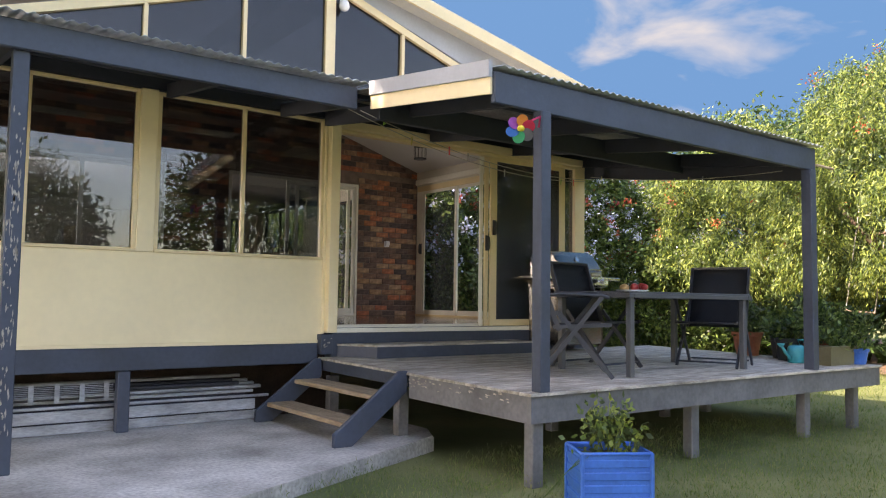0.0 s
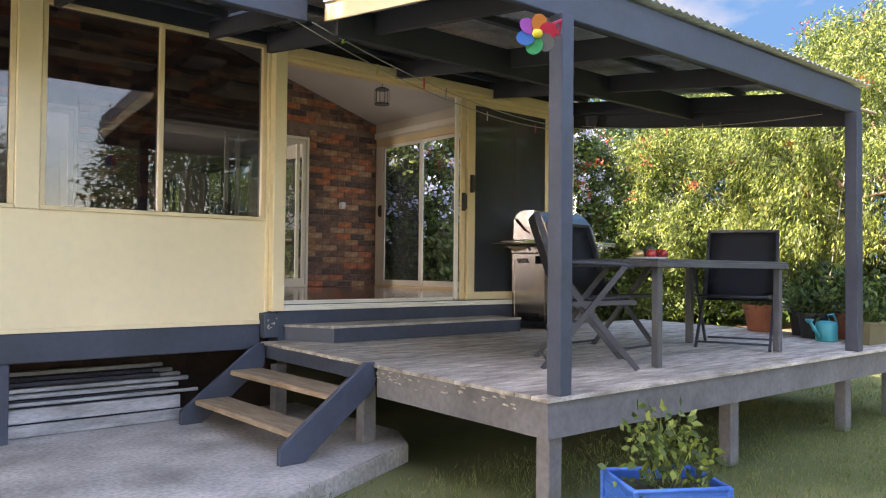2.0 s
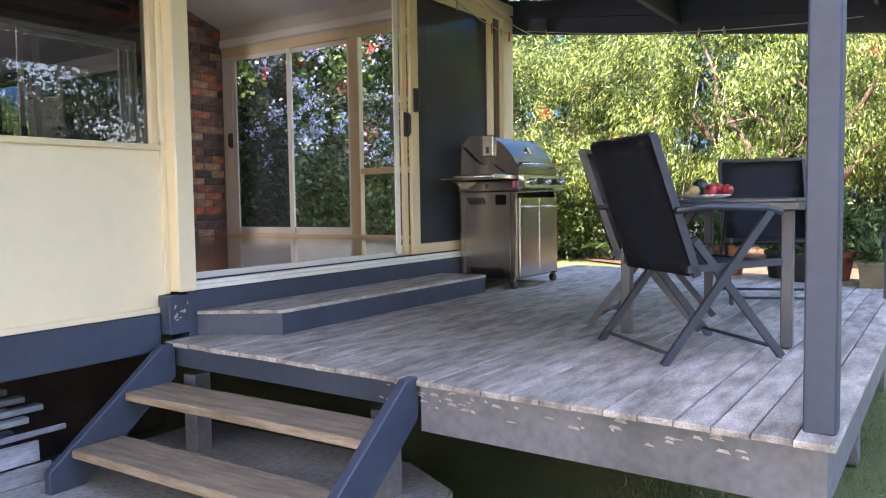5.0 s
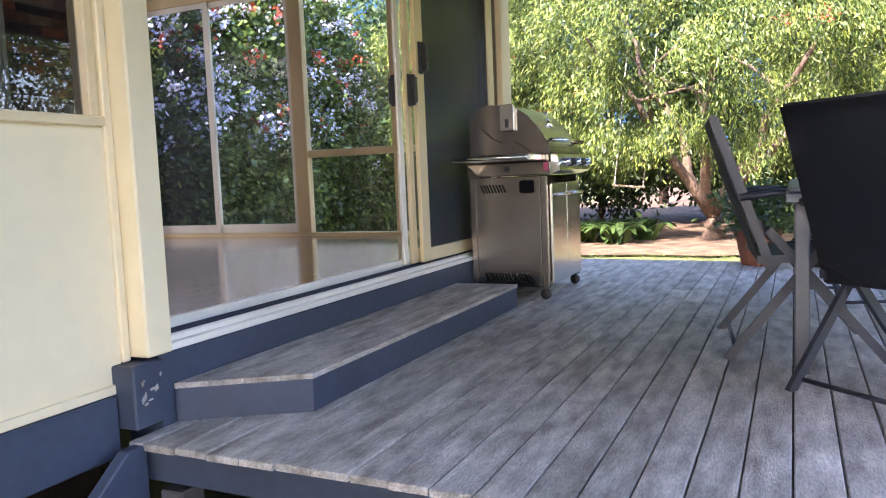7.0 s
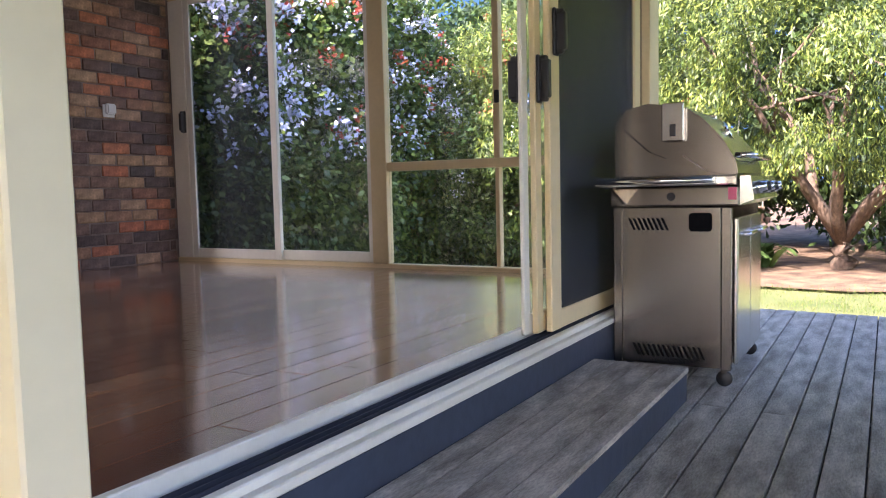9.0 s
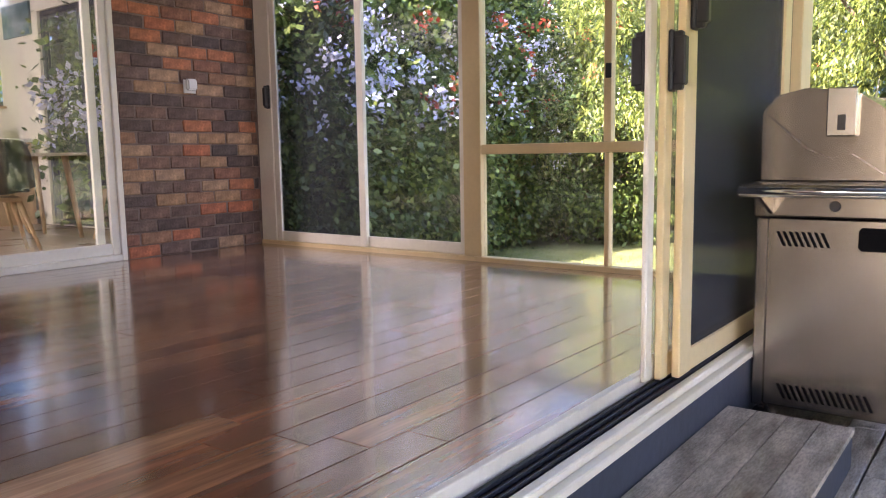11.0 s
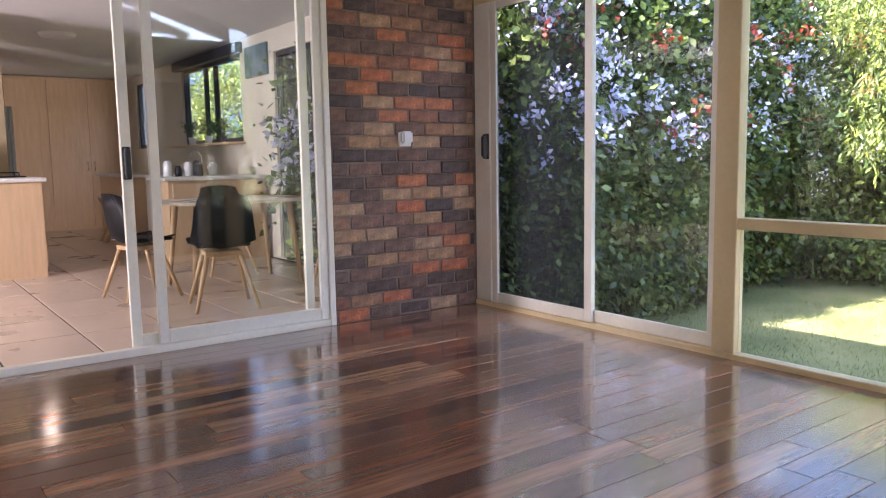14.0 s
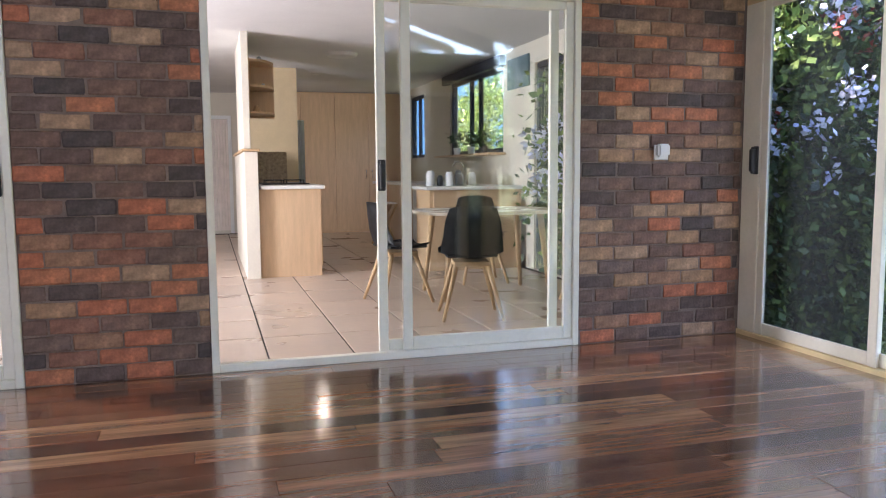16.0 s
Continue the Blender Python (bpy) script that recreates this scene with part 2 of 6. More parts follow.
def tube(bm, points, r, sides=8, r_end=None):
    """A round bar along points."""
    pts = [Vector(p) for p in points]
    rings = []
    for i, p in enumerate(pts):
        d = (pts[min(i + 1, len(pts) - 1)] - pts[max(i - 1, 0)]).normalized()
        u = d.cross(Vector((0, 0, 1)))
        if u.length < 1e-3:
            u = Vector((1, 0, 0))
        u.normalize()
        v = d.cross(u)
        rad = r if r_end is None else r + (r_end - r) * i / (len(pts) - 1)
        rings.append([bm.verts.new(p + rad * (math.cos(a) * u + math.sin(a) * v)) for a in (2 * math.pi * k / sides for k in range(sides))])
    for a, b in zip(rings, rings[1:]):
        for k in range(sides):
            bm.faces.new((a[k], a[(k + 1) % sides], b[(k + 1) % sides], b[k]))
    bm.faces.new(rings[0][::-1])
    bm.faces.new(rings[-1])
    return bm


def bar(bm, p, q, w, h):
    """A square bar from p to q."""
    p, q = Vector(p), Vector(q)
    d = (q - p).normalized()
    u = d.cross(Vector((0, 0, 1)))
    if u.length < 1e-3:
        u = Vector((0, 1, 0))
    u.normalize()
    v = u.cross(d)
    a = [bm.verts.new(c + s * u * w / 2 + r * v * h / 2) for c in (p, q) for s, r in ((-1, -1), (1, -1), (1, 1), (-1, 1))]
    for f in ((0, 1, 2, 3), (7, 6, 5, 4), (0, 4, 5, 1), (1, 5, 6, 2), (2, 6, 7, 3), (3, 7, 4, 0)):
        bm.faces.new([a[i] for i in f])
    return bm


def prism(bm, outline, z0, z1, axis="z"):
    """An outline (two coordinates) drawn out along an axis."""
    def at(p, h):
        return (p[0], p[1], h) if axis == "z" else (h, p[0], p[1]) if axis == "x" else (p[0], h, p[1])
    lo, hi = [bm.verts.new(at(p, z0)) for p in outline], [bm.verts.new(at(p, z1)) for p in outline]
    n = len(outline)
    for k in range(n):
        bm.faces.new((lo[k], lo[(k + 1) % n], hi[(k + 1) % n], hi[k]))
    bm.faces.new(lo[::-1])
    bm.faces.new(hi)
    return bm


def lathe(bm, profile, sides=20, centre=(0, 0)):
    """A turned shape from (radius, height) pairs."""
    rings = [[bm.verts.new((centre[0] + r * math.cos(2 * math.pi * k / sides), centre[1] + r * math.sin(2 * math.pi * k / sides), z)) for k in range(sides)] for r, z in profile]
    for a, b in zip(rings, rings[1:]):
        for k in range(sides):
            bm.faces.new((a[k], a[(k + 1) % sides], b[(k + 1) % sides], b[k]))
    bm.faces.new(rings[0][::-1])
    bm.faces.new(rings[-1])
    return bm


def mesh_of(name, bm, material, smooth=False):
    bmesh.ops.recalc_face_normals(bm, faces=bm.faces)
    me = bpy.data.meshes.new(name)
    bm.to_mesh(me)
    bm.free()
    me.materials.append(material)
    if smooth:
        me.polygons.foreach_set("use_smooth", [True] * len(me.polygons))
    return me


def thing(name, at, label, category, group="", kind="", turn=0.0):
    ob = new(name)
    ob.matrix_basis = pose(*at, 0, 0, turn)
    ob.empty_display_size = 0.1
    return tagged(ob, label, category, group, kind)


def part(name, bm, material, parent, label="", smooth=False, world=False, shadow=True):
    """One mesh object under a thing or a part. world: bm is in world places."""
    ob = new(name, mesh_of(name, bm, material, smooth))
    ob.parent = parent
    if world and parent.type == "EMPTY":
        ob.matrix_parent_inverse = parent.matrix_basis.inverted()
    ob.visible_shadow = shadow
    return tagged(ob, label)


def solid(name, bm, material, label, category, kind="", smooth=False, group=""):
    """A thing that is one mesh."""
    return tagged(new(name, mesh_of(name, bm, material, smooth)), label, category, group, kind)


def piece(name, me, parent, m):
    ob = new(name, me)
    ob.parent = parent
    if parent.type == "EMPTY":
        ob.matrix_parent_inverse = parent.matrix_basis.inverted()
    ob.matrix_basis = m
    return ob


# ---- levels and lines of the plan ----
DECK, FLOOR, LAWN = 0.565, 0.865, -0.12
WALL = 6.657      # outer face of the sunroom's front wall
BACK = 10.66      # brick wall
EAST = 7.755       # inner face of the glazed east wall
RIDGE = 3.9


def deck_z(y):
    return DECK - (WALL - y) * 0.014


def ceil_z(x):
    return 4.50 - 0.31 * abs(x - RIDGE)


def roof_z(y):
    return 2.67 + 0.125 * (y - 3.77)


# ---- ground ----
def rolling(x, y):
    return LAWN + 0.03 * noise.noise((x * 0.25, y * 0.25, 0))


bm = bmesh.new()
xs = [-400, -120, -40] + [i * 1.0 for i in range(-20, 41)] + [80, 200, 400]
grid = [[bm.verts.new((x, y, rolling(x, y) if abs(x) < 45 and abs(y) < 45 else LAWN)) for y in xs] for x in xs]
for i in range(len(xs) - 1):
    for j in range(len(xs) - 1):
        bm.faces.new((grid[i][j], grid[i + 1][j], grid[i + 1][j + 1], grid[i][j + 1]))
solid("ground", bm, M_GRASS, "green lawn with worn yellowish patches", "lawn", "structure", smooth=True)

bm = prism(bmesh.new(), [(4.136, 5.105), (4.32, 5.45), (4.32, 6.9), (-4, 6.9), (-4, 1.33), (2.2, 4.16)], LAWN - 0.1, 0.0)
bmesh.ops.bevel(bm, geom=[e for e in bm.edges if all(v.co.z > -0.01 for v in e.verts)], offset=0.012, segments=2, affect="EDGES")
solid("concrete_slab", bm, M_CONC, "grey stained concrete slab beside the house", "slab", "structure")

# ---- front wall of the sunroom ----
WEST = -4.0
bm = a_box(WEST, 3.873, WALL, WALL + 0.09, 0.70, 1.51)
front = solid("wall_south", bm, M_CREAM, "cream painted sheet wall below the windows", "wall", "structure")
solid("trim_panel_foot", a_box(WEST, 3.86, WALL - 0.012, WALL - 0.001, 0.698, 0.728, bevel=0.003), M_CREAM, "cream timber bead along the wall foot", "trim", "structure")
solid("trim_bearer", a_box(WEST, 3.833, WALL - 0.02, WALL + 0.07, 0.505, 0.696, bevel=0.006), M_BLUE, "dark slate painted bearer under the wall", "trim", "structure")
solid("trim_corner_block", a_box(3.835, 3.965, WALL - 0.088, WALL + 0.06, 0.59, 0.785, bevel=0.005), M_BLUE, "dark slate painted block with chipped paint", "trim", "structure")
solid("trim_door_bearer", a_box(3.967, 7.60, WALL - 0.062, WALL + 0.09, 0.42, 0.795, bevel=0.004), M_BLUE, "dark slate painted board under the door sill", "trim", "structure")
solid("wall_underfloor", a_box(WEST, 4.4, WALL + 0.75, WALL + 0.85, LAWN, 0.6), M_UNDERFLOOR_SHADE, "brick wall in the space under the floor, shade put into its colour", "wall", "structure")
solid("post_corner", a_box(3.905, 4.012, WALL - 0.082, WALL + 0.10, 0.797, 2.93, bevel=0.006), M_CREAM, "cream painted corner post beside the door", "post", "structure")
solid("trim_corner_bead", a_box(3.874, 3.9045, WALL - 0.012, WALL + 0.09, 0.787, 2.93, bevel=0.004), M_CREAM, "cream painted bead beside the corner post", "trim", "structure")
solid("wall_head", a_box(WEST, 7.56, WALL + 0.004, WALL + 0.10, 2.935, 3.22), M_TIMBER, "dark painted timber lintel under the roof", "wall", "structure")


rng = random.Random(12)
bm = bmesh.new()
for _ in range(9):
    x, z, ww, hh = rng.uniform(3.86, 3.94), rng.uniform(0.62, 0.74), rng.uniform(0.006, 0.022), rng.uniform(0.006, 0.03)
    prism(bm, [(x, z), (x + ww, z + hh * 0.3), (x + ww * 0.7, z + hh), (x - ww * 0.2, z + hh * 0.6)], WALL - 0.0905, WALL - 0.0885, "y")
solid("trim_chipped_paint", bm, M_CHIP, "pale bare wood where the block's paint has chipped", "trim", "structure")


def window(number, x0, x1, z0, z1, mullions, label):
    """A fixed window in the front wall, with its frame, sill and panes."""
    w = thing("window_%d" % number, (x0, WALL, z0), label, "window", "front windows", "structure")
    for name, b in (("frame_left", (x0, x0 + 0.035)), ("frame_right", (x1 - 0.035, x1))):
        part("window_frame", a_box(*b, WALL + 0.002, WALL + 0.07, z0 + 0.03, z1 - 0.03, bevel=0.004), M_FRAME, w, world=True)
    part("window_frame", a_box(x0, x1, WALL + 0.002, WALL + 0.07, z1 - 0.03, z1, bevel=0.004), M_FRAME, w, world=True)
    part("window_sill", a_box(x0, x1, WALL - 0.02, WALL + 0.07, z0, z0 + 0.03, bevel=0.004), M_FRAME, w, world=True)
    cuts = [x0 + 0.035] + [c for m in mullions for c in (m - 0.017, m + 0.017)] + [x1 - 0.035]
    for m in mullions:
        part("mullion", a_box(m - 0.0169, m + 0.0169, WALL, WALL + 0.06, z0 + 0.031, z1 - 0.031, bevel=0.003), M_FRAME, w, world=True)
    for a, b in zip(cuts[::2], cuts[1::2]):
        part("pane", a_box(a, b, WALL + 0.034, WALL + 0.04, z0 + 0.03, z1 - 0.03), M_GLASS_DIM, w, world=True, shadow=False)
    return w


for n, (a, b) in enumerate(((2.24, 3.873), (0.42, 2.09), (-1.40, 0.27), (-3.22, -1.55))):
    window(n + 1, a, b, 1.51, 2.92, [(a + b) / 2 - 0.02], "cream framed two-pane window reflecting sky and trees")
for a in (2.09, 0.27, -1.55):
    solid("post_window", a_box(a + 0.001, a + 0.149, WALL - 0.012, WALL + 0.09, 1.511, 2.93, bevel=0.006), M_CREAM, "cream painted post between windows", "post", "structure")

# clerestory glazing in the gable
gable = thing("window_gable", (RIDGE, WALL, 3.22), "raked gable window with cream frames reflecting the sky", "window", kind="structure")


def glass_top(x):
    return 4.31 - 0.335 * abs(x - RIDGE)


xs = [0.62, 1.2, 2.10, 3.0, 3.9, 4.78, 5.65, 6.9]
for a, b in zip(xs, xs[1:]):
    lo = 3.22
    if min(glass_top(a), glass_top(b)) > lo + 0.06:
        part("pane", prism(bmesh.new(), [(a + 0.02, lo + 0.04), (b - 0.02, lo + 0.04), (b - 0.02, glass_top(b) - 0.03), (a + 0.02, glass_top(a) - 0.03)], WALL + 0.03, WALL + 0.036, "y"), M_GLASS_GABLE, gable, world=True, shadow=False)
for x in xs[1:-1]:
    wide = 0.055 if x == RIDGE else 0.02
    part("mullion", a_box(x - wide, x + wide, WALL - 0.01, WALL + 0.07, 3.22, glass_top(x) - 0.03, bevel=0.004), M_FRAME, gable, world=True)
for a, b in ((0.5, RIDGE), (RIDGE, 7.1)):
    part("top_rail", prism(bmesh.new(), [(a, glass_top(a) - 0.03), (b, glass_top(b) - 0.03), (b, glass_top(b) + 0.05), (a, glass_top(a) + 0.05)], WALL - 0.012, WALL + 0.08, "y"), M_FRAME, gable, world=True)
bm = bmesh.new()
for a, b in ((-0.9, RIDGE), (RIDGE, 7.56)):
    def up(x):
        return 4.46 - 0.21 * abs(x - RIDGE)
    prism(bm, [(a, max(3.22, glass_top(a) + 0.05)), (b, max(3.22, glass_top(b) + 0.05)), (b, up(b)), (a, up(a))], WALL + 0.01, WALL + 0.07, "y")
solid("wall_gable", bm, M_SOFFIT, "pale grey gable cladding under the roof edge", "wall", "structure")

fl = thing("flood_lamp", (4.02, WALL - 0.06, 4.12), "small white flood lamp on the gable mullion", "outdoor lamp")
part("bracket", a_box(-0.03, 0.03, 0.02, 0.048, -0.04, 0.06, bevel=0.005), M_PLATE, fl)
part("globe", lathe(bmesh.new(), [(0.012, -0.075), (0.04, -0.06), (0.055, -0.025), (0.045, 0.02), (0.02, 0.045), (0.01, 0.05)], 16), M_PLATE, fl, smooth=True)

# main roof over the sunroom and kitchen
for n, (a, b) in enumerate(((-4.6, RIDGE), (RIDGE, 8.4))):
    def up(x):
        return 4.46 - 0.21 * abs(x - RIDGE)
    bm = prism(bmesh.new(), [(a, up(a)), (b, up(b)), (b, up(b) + 0.13), (a, up(a) + 0.13)], 6.45, 22.6, "y")
    solid("roof_%d" % (n + 1), bm, M_ROOF, "low pitched pale steel roof", "roof", "structure")
    bm = prism(bmesh.new(), [(a, up(a) - 0.03), (b, up(b) - 0.03), (b, up(b) + 0.10), (a, up(a) + 0.10)], 6.42, 6.447, "y")
    solid("trim_barge_%d" % (n + 1), bm, M_FRAME, "cream barge board along the gable", "trim", "structure")
for n, (a, b) in enumerate(((-0.6, RIDGE), (RIDGE, EAST + 0.08))):
    bm = prism(bmesh.new(), [(a, ceil_z(a)), (b, ceil_z(b)), (b, ceil_z(b) + 0.02), (a, ceil_z(a) + 0.02)], WALL + 0.11, BACK - 0.002, "y")
    solid("ceiling_sunroom_%d" % (n + 1), bm, M_CEIL, "white raked ceiling", "ceiling", "structure")

# ---- sliding door in the front wall ----
door = thing("door_1", (4.0, WALL, 0.8), "cream framed sliding glass door standing open", "sliding door", kind="structure")
part("sill_lip", a_box(4.013, 7.5, WALL - 0.072, WALL - 0.042, 0.797, 0.822, bevel=0.004), M_WHITE_FRAME, door, world=True)
part("sill", a_box(4.013, 7.5, WALL - 0.0415, WALL - 0.012, 0.797, 0.840, bevel=0.004), M_WHITE_FRAME, door, world=True)
part("track", a_box(4.013, 7.5, WALL - 0.0115, WALL + 0.075, 0.797, 0.83), M_BLACK, door, world=True)
for k in range(3):
    part("track_rib", a_box(4.013, 7.5, WALL - 0.002 + 0.025 * k, WALL + 0.002 + 0.025 * k, 0.8305, 0.842), M_TIMBER, door, world=True)
part("inner_sill", a_box(4.013, 7.5, WALL + 0.0755, WALL + 0.10, 0.797, 0.872, bevel=0.003), M_WHITE_FRAME, door, world=True)
part("head", a_box(4.013, 7.5, WALL - 0.075, WALL + 0.10, 2.85, 2.93, bevel=0.005), M_FRAME, door, world=True)
part("head_rail", a_box(4.0, 7.5, WALL - 0.005, WALL + 0.09, 2.815, 2.849, bevel=0.004), M_FRAME, door, world=True)
part("jamb", a_box(4.0125, 4.026, WALL, WALL + 0.10, 0.846, 2.814, bevel=0.003), M_FRAME, door, world=True)


def sash(parent, x0, x1, y0, y1, z0, z1, w, glass, frame_mat, rail=0.075, axis="x"):
    """A sliding panel: stiles, rails and pane. axis: the way it runs."""
    def b(u0, u1, v0, v1, h0, h1, bevel=0.004):
        return a_box(u0, u1, v0, v1, h0, h1, bevel=bevel) if axis == "x" else a_box(v0, v1, u0, u1, h0, h1, bevel=bevel)
    s = part("sash", b(x0, x0 + w, y0, y1, z0, z1), frame_mat, parent, world=True)
    part("stile", b(x1 - w, x1, y0, y1, z0, z1), frame_mat, s)
    part("rail", b(x0 + w, x1 - w, y0 + 0.003, y1 - 0.003, z0, z0 + rail), frame_mat, s)
    part("rail", b(x0 + w, x1 - w, y0 + 0.003, y1 - 0.003, z1 - 0.05, z1), frame_mat, s)
    mid = (y0 + y1) / 2
    part("pane", b(x0 + w, x1 - w, mid - 0.003, mid + 0.003, z0 + rail, z1 - 0.05, bevel=0), glass, s, shadow=False)
    return s


fixed = sash(door, 6.03, 7.25, WALL - 0.008, WALL + 0.018, 0.847, 2.812, 0.10, M_SCREEN, M_FRAME)
slid = sash(door, 5.975, 7.20, WALL + 0.028, WALL + 0.052, 0.847, 2.812, 0.055, M_GLASS, M_FRAME)
slid2 = sash(door, 5.92, 7.15, WALL + 0.056, WALL + 0.073, 0.847, 2.812, 0.05, M_GLASS, M_WHITE_FRAME)


def pull(parent, x, y, z, sgn, axis="x"):
    """A black recessed pull handle with its lock."""
    bm = bmesh.new()
    for dz, h, w, d0, d1 in ((0, 0.088, 0.022, 0.0, 0.014), (0.072, 0.012, 0.012, 0.012, 0.04), (-0.072, 0.012, 0.012, 0.012, 0.04), (0, 0.07, 0.015, 0.012, 0.05), (-0.02, 0.02, 0.019, 0.012, 0.02)):
        if axis == "x":
            box(bm, x - w, x + w, min(y + sgn * d0, y + sgn * d1), max(y + sgn * d0, y + sgn * d1), z + dz - h, z + dz + h, bevel=0.005)
        else:
            box(bm, min(y + sgn * d0, y + sgn * d1), max(y + sgn * d0, y + sgn * d1), x - w, x + w, z + dz - h, z + dz + h, bevel=0.005)
    return part("door_handle", bm, M_BLACK, parent, "black plastic pull handle", world=True)


pull(door, 6.077, WALL - 0.009, 1.98, -1)
pull(door, 6.0, WALL + 0.027, 1.80, -1)
pull(door, 5.955, WALL + 0.0735, 1.80, 1)
solid("post_end", a_box(7.42, 7.60, WALL - 0.012, WALL + 0.10, 0.80, 2.93, bevel=0.005), M_FRAME, "cream corner post of the sunroom", "post", "structure")
part("side_pane", a_box(7.27, 7.42, WALL + 0.03, WALL + 0.036, 0.86, 2.81), M_GLASS_DIM, door, world=True, shadow=False)

# ---- east wall of the sunroom ----
E0, E1 = EAST, EAST + 0.06
east = thing("window_east", (EAST, 9, FLOOR), "cream framed glazed wall facing the garden", "window", kind="structure")
S = 1.013  # the wall's lines, drawn in towards the room
def ey(y):
    return 6.3 + (y - 6.3) * S


part("head", a_box(E0, E1, WALL + 0.1, BACK - 0.01, 2.97, 3.06, bevel=0.004), M_FRAME, east, world=True)
part("sill", a_box(E0 - 0.01, E1, WALL + 0.1, BACK - 0.01, FLOOR - 0.06, FLOOR + 0.03, bevel=0.004), M_FRAME, east, world=True)
part("corner_stile", a_box(E0, E1, ey(10.43), BACK - 0.01, FLOOR + 0.031, 2.969, bevel=0.004), M_WHITE_FRAME, east, world=True)
p1 = sash(east, ey(9.50), ey(10.43), E0 + 0.005, E0 + 0.03, FLOOR + 0.031, 2.969, 0.06, M_SCREEN_THIN, M_WHITE_FRAME, axis="y")
p2 = sash(east, ey(8.65), ey(9.57), E0 + 0.032, E0 + 0.055, FLOOR + 0.031, 2.969, 0.06, M_GLASS, M_WHITE_FRAME, axis="y")
pull(east, ey(10.46), E0 + 0.004, 1.995, -1, axis="y")
part("post", a_box(E0 - 0.012, E1, ey(8.52), ey(8.65), FLOOR + 0.031, 2.969, bevel=0.004), M_FRAME, east, world=True)
part("transom", a_box(E0 - 0.005, E1 - 0.002, WALL + 0.101, ey(8.52), 1.535, 1.595, bevel=0.004), M_FRAME, east, world=True)
for k, y in enumerate((ey(7.69), ey(6.86) + 0.02)):
    part("mullion", a_box(E0, E1 - 0.003, y - 0.022, y + 0.022, 1.596, 2.969, bevel=0.003), M_FRAME, east, world=True)
    part("mullion", a_box(E0, E1 - 0.003, y - 0.014, y + 0.014, FLOOR + 0.031, 1.534, bevel=0.003), M_FRAME, east, world=True)
for a, b in ((ey(7.69) + 0.02, ey(8.52)), (WALL + 0.1, ey(7.69) - 0.02)):
    part("pane", a_box(E0 + 0.025, E0 + 0.031, a, b, 1.595, 2.969), M_GLASS, east, world=True, shadow=False)
    part("pane", a_box(E0 + 0.025, E0 + 0.031, a, b, FLOOR + 0.03, 1.535), M_GLASS, east, world=True, shadow=False)
bm = a_box(E0 - 0.012, E0 - 0.001, ey(7.69) - 0.025, ey(7.69) + 0.01, 1.94, 2.02, bevel=0.004)
part("latch", bm, M_BLACK, east, "black window latch", world=True)
bm = bmesh.new()
box(bm, E0, E1, WALL + 0.1, BACK, 3.06, 3.42)
solid("wall_east_head", bm, M_PLASTER, "pale wall above the east windows", "wall", "structure")
solid("trim_east_cornice", a_box(E0 - 0.05, E0 - 0.001, WALL + 0.11, BACK - 0.02, 3.08, 3.17, bevel=0.012), M_WHITE_FRAME, "pale timber cornice above the windows", "trim", "structure")
solid("wall_east_foot", a_box(E0, E1, WALL + 0.1, BACK + 0.2, LAWN, FLOOR - 0.06), M_BLUE, "dark slate painted base of the east wall", "wall", "structure")
solid("wall_west", a_box(-0.7, -0.6, WALL + 0.1, BACK, 0.3, 6.0), M_PLASTER, "plain pale wall closing the sunroom", "wall", "structure")

# ---- verandah roofs ----
def corrugated(name, x0, x1, y0, y1, zf, label, pitch=0.076, h=0.018):
    """Corrugated sheets whose ribs run up the slope."""
    n = int((x1 - x0) / pitch * 6)
    top, low = [], []
    for i in range(n + 1):
        x = x0 + (x1 - x0) * i / n
        dz = h * 0.5 * math.sin(2 * math.pi * (x - x0) / pitch)
        top.append(((x, y0, zf(y0) + dz), (x, y1, zf(y1) + dz)))
    verts = [p for pair in top for p in pair] + [(p[0], p[1], p[2] - 0.003) for pair in top for p in pair]
    off = 2 * (n + 1)
    faces = []
    for i in range(n):
        a = 2 * i
        faces += [(a, a + 2, a + 3, a + 1), (off + a, off + a + 1, off + a + 3, off + a + 2), (a, off + a, off + a + 2, a + 2), (a + 1, a + 3, off + a + 3, off + a + 1)]
    me = bpy.data.meshes.new(name)
    me.from_pydata(verts, [], faces)
    me.materials.append(M_ZINC)
    me.polygons.foreach_set("use_smooth", [True] * len(me.polygons))
    return tagged(new(name, me), label, "roof", kind="structure")


corrugated("roof_deck", 3.555, 7.70, 3.60, WALL + 0.0, lambda y: roof_z(y) + 0.03, "corrugated zinc roof over the deck")
corrugated("roof_verandah", WEST, 3.535, 5.22, WALL + 0.0, lambda y: roof_z(y) + 0.06, "corrugated zinc roof over the slab")


def beam(name, outline_args, label, material=None):
    return solid(name, a_box(*outline_args, bevel=0.006), material or M_TIMBER, label, "beam", "structure")


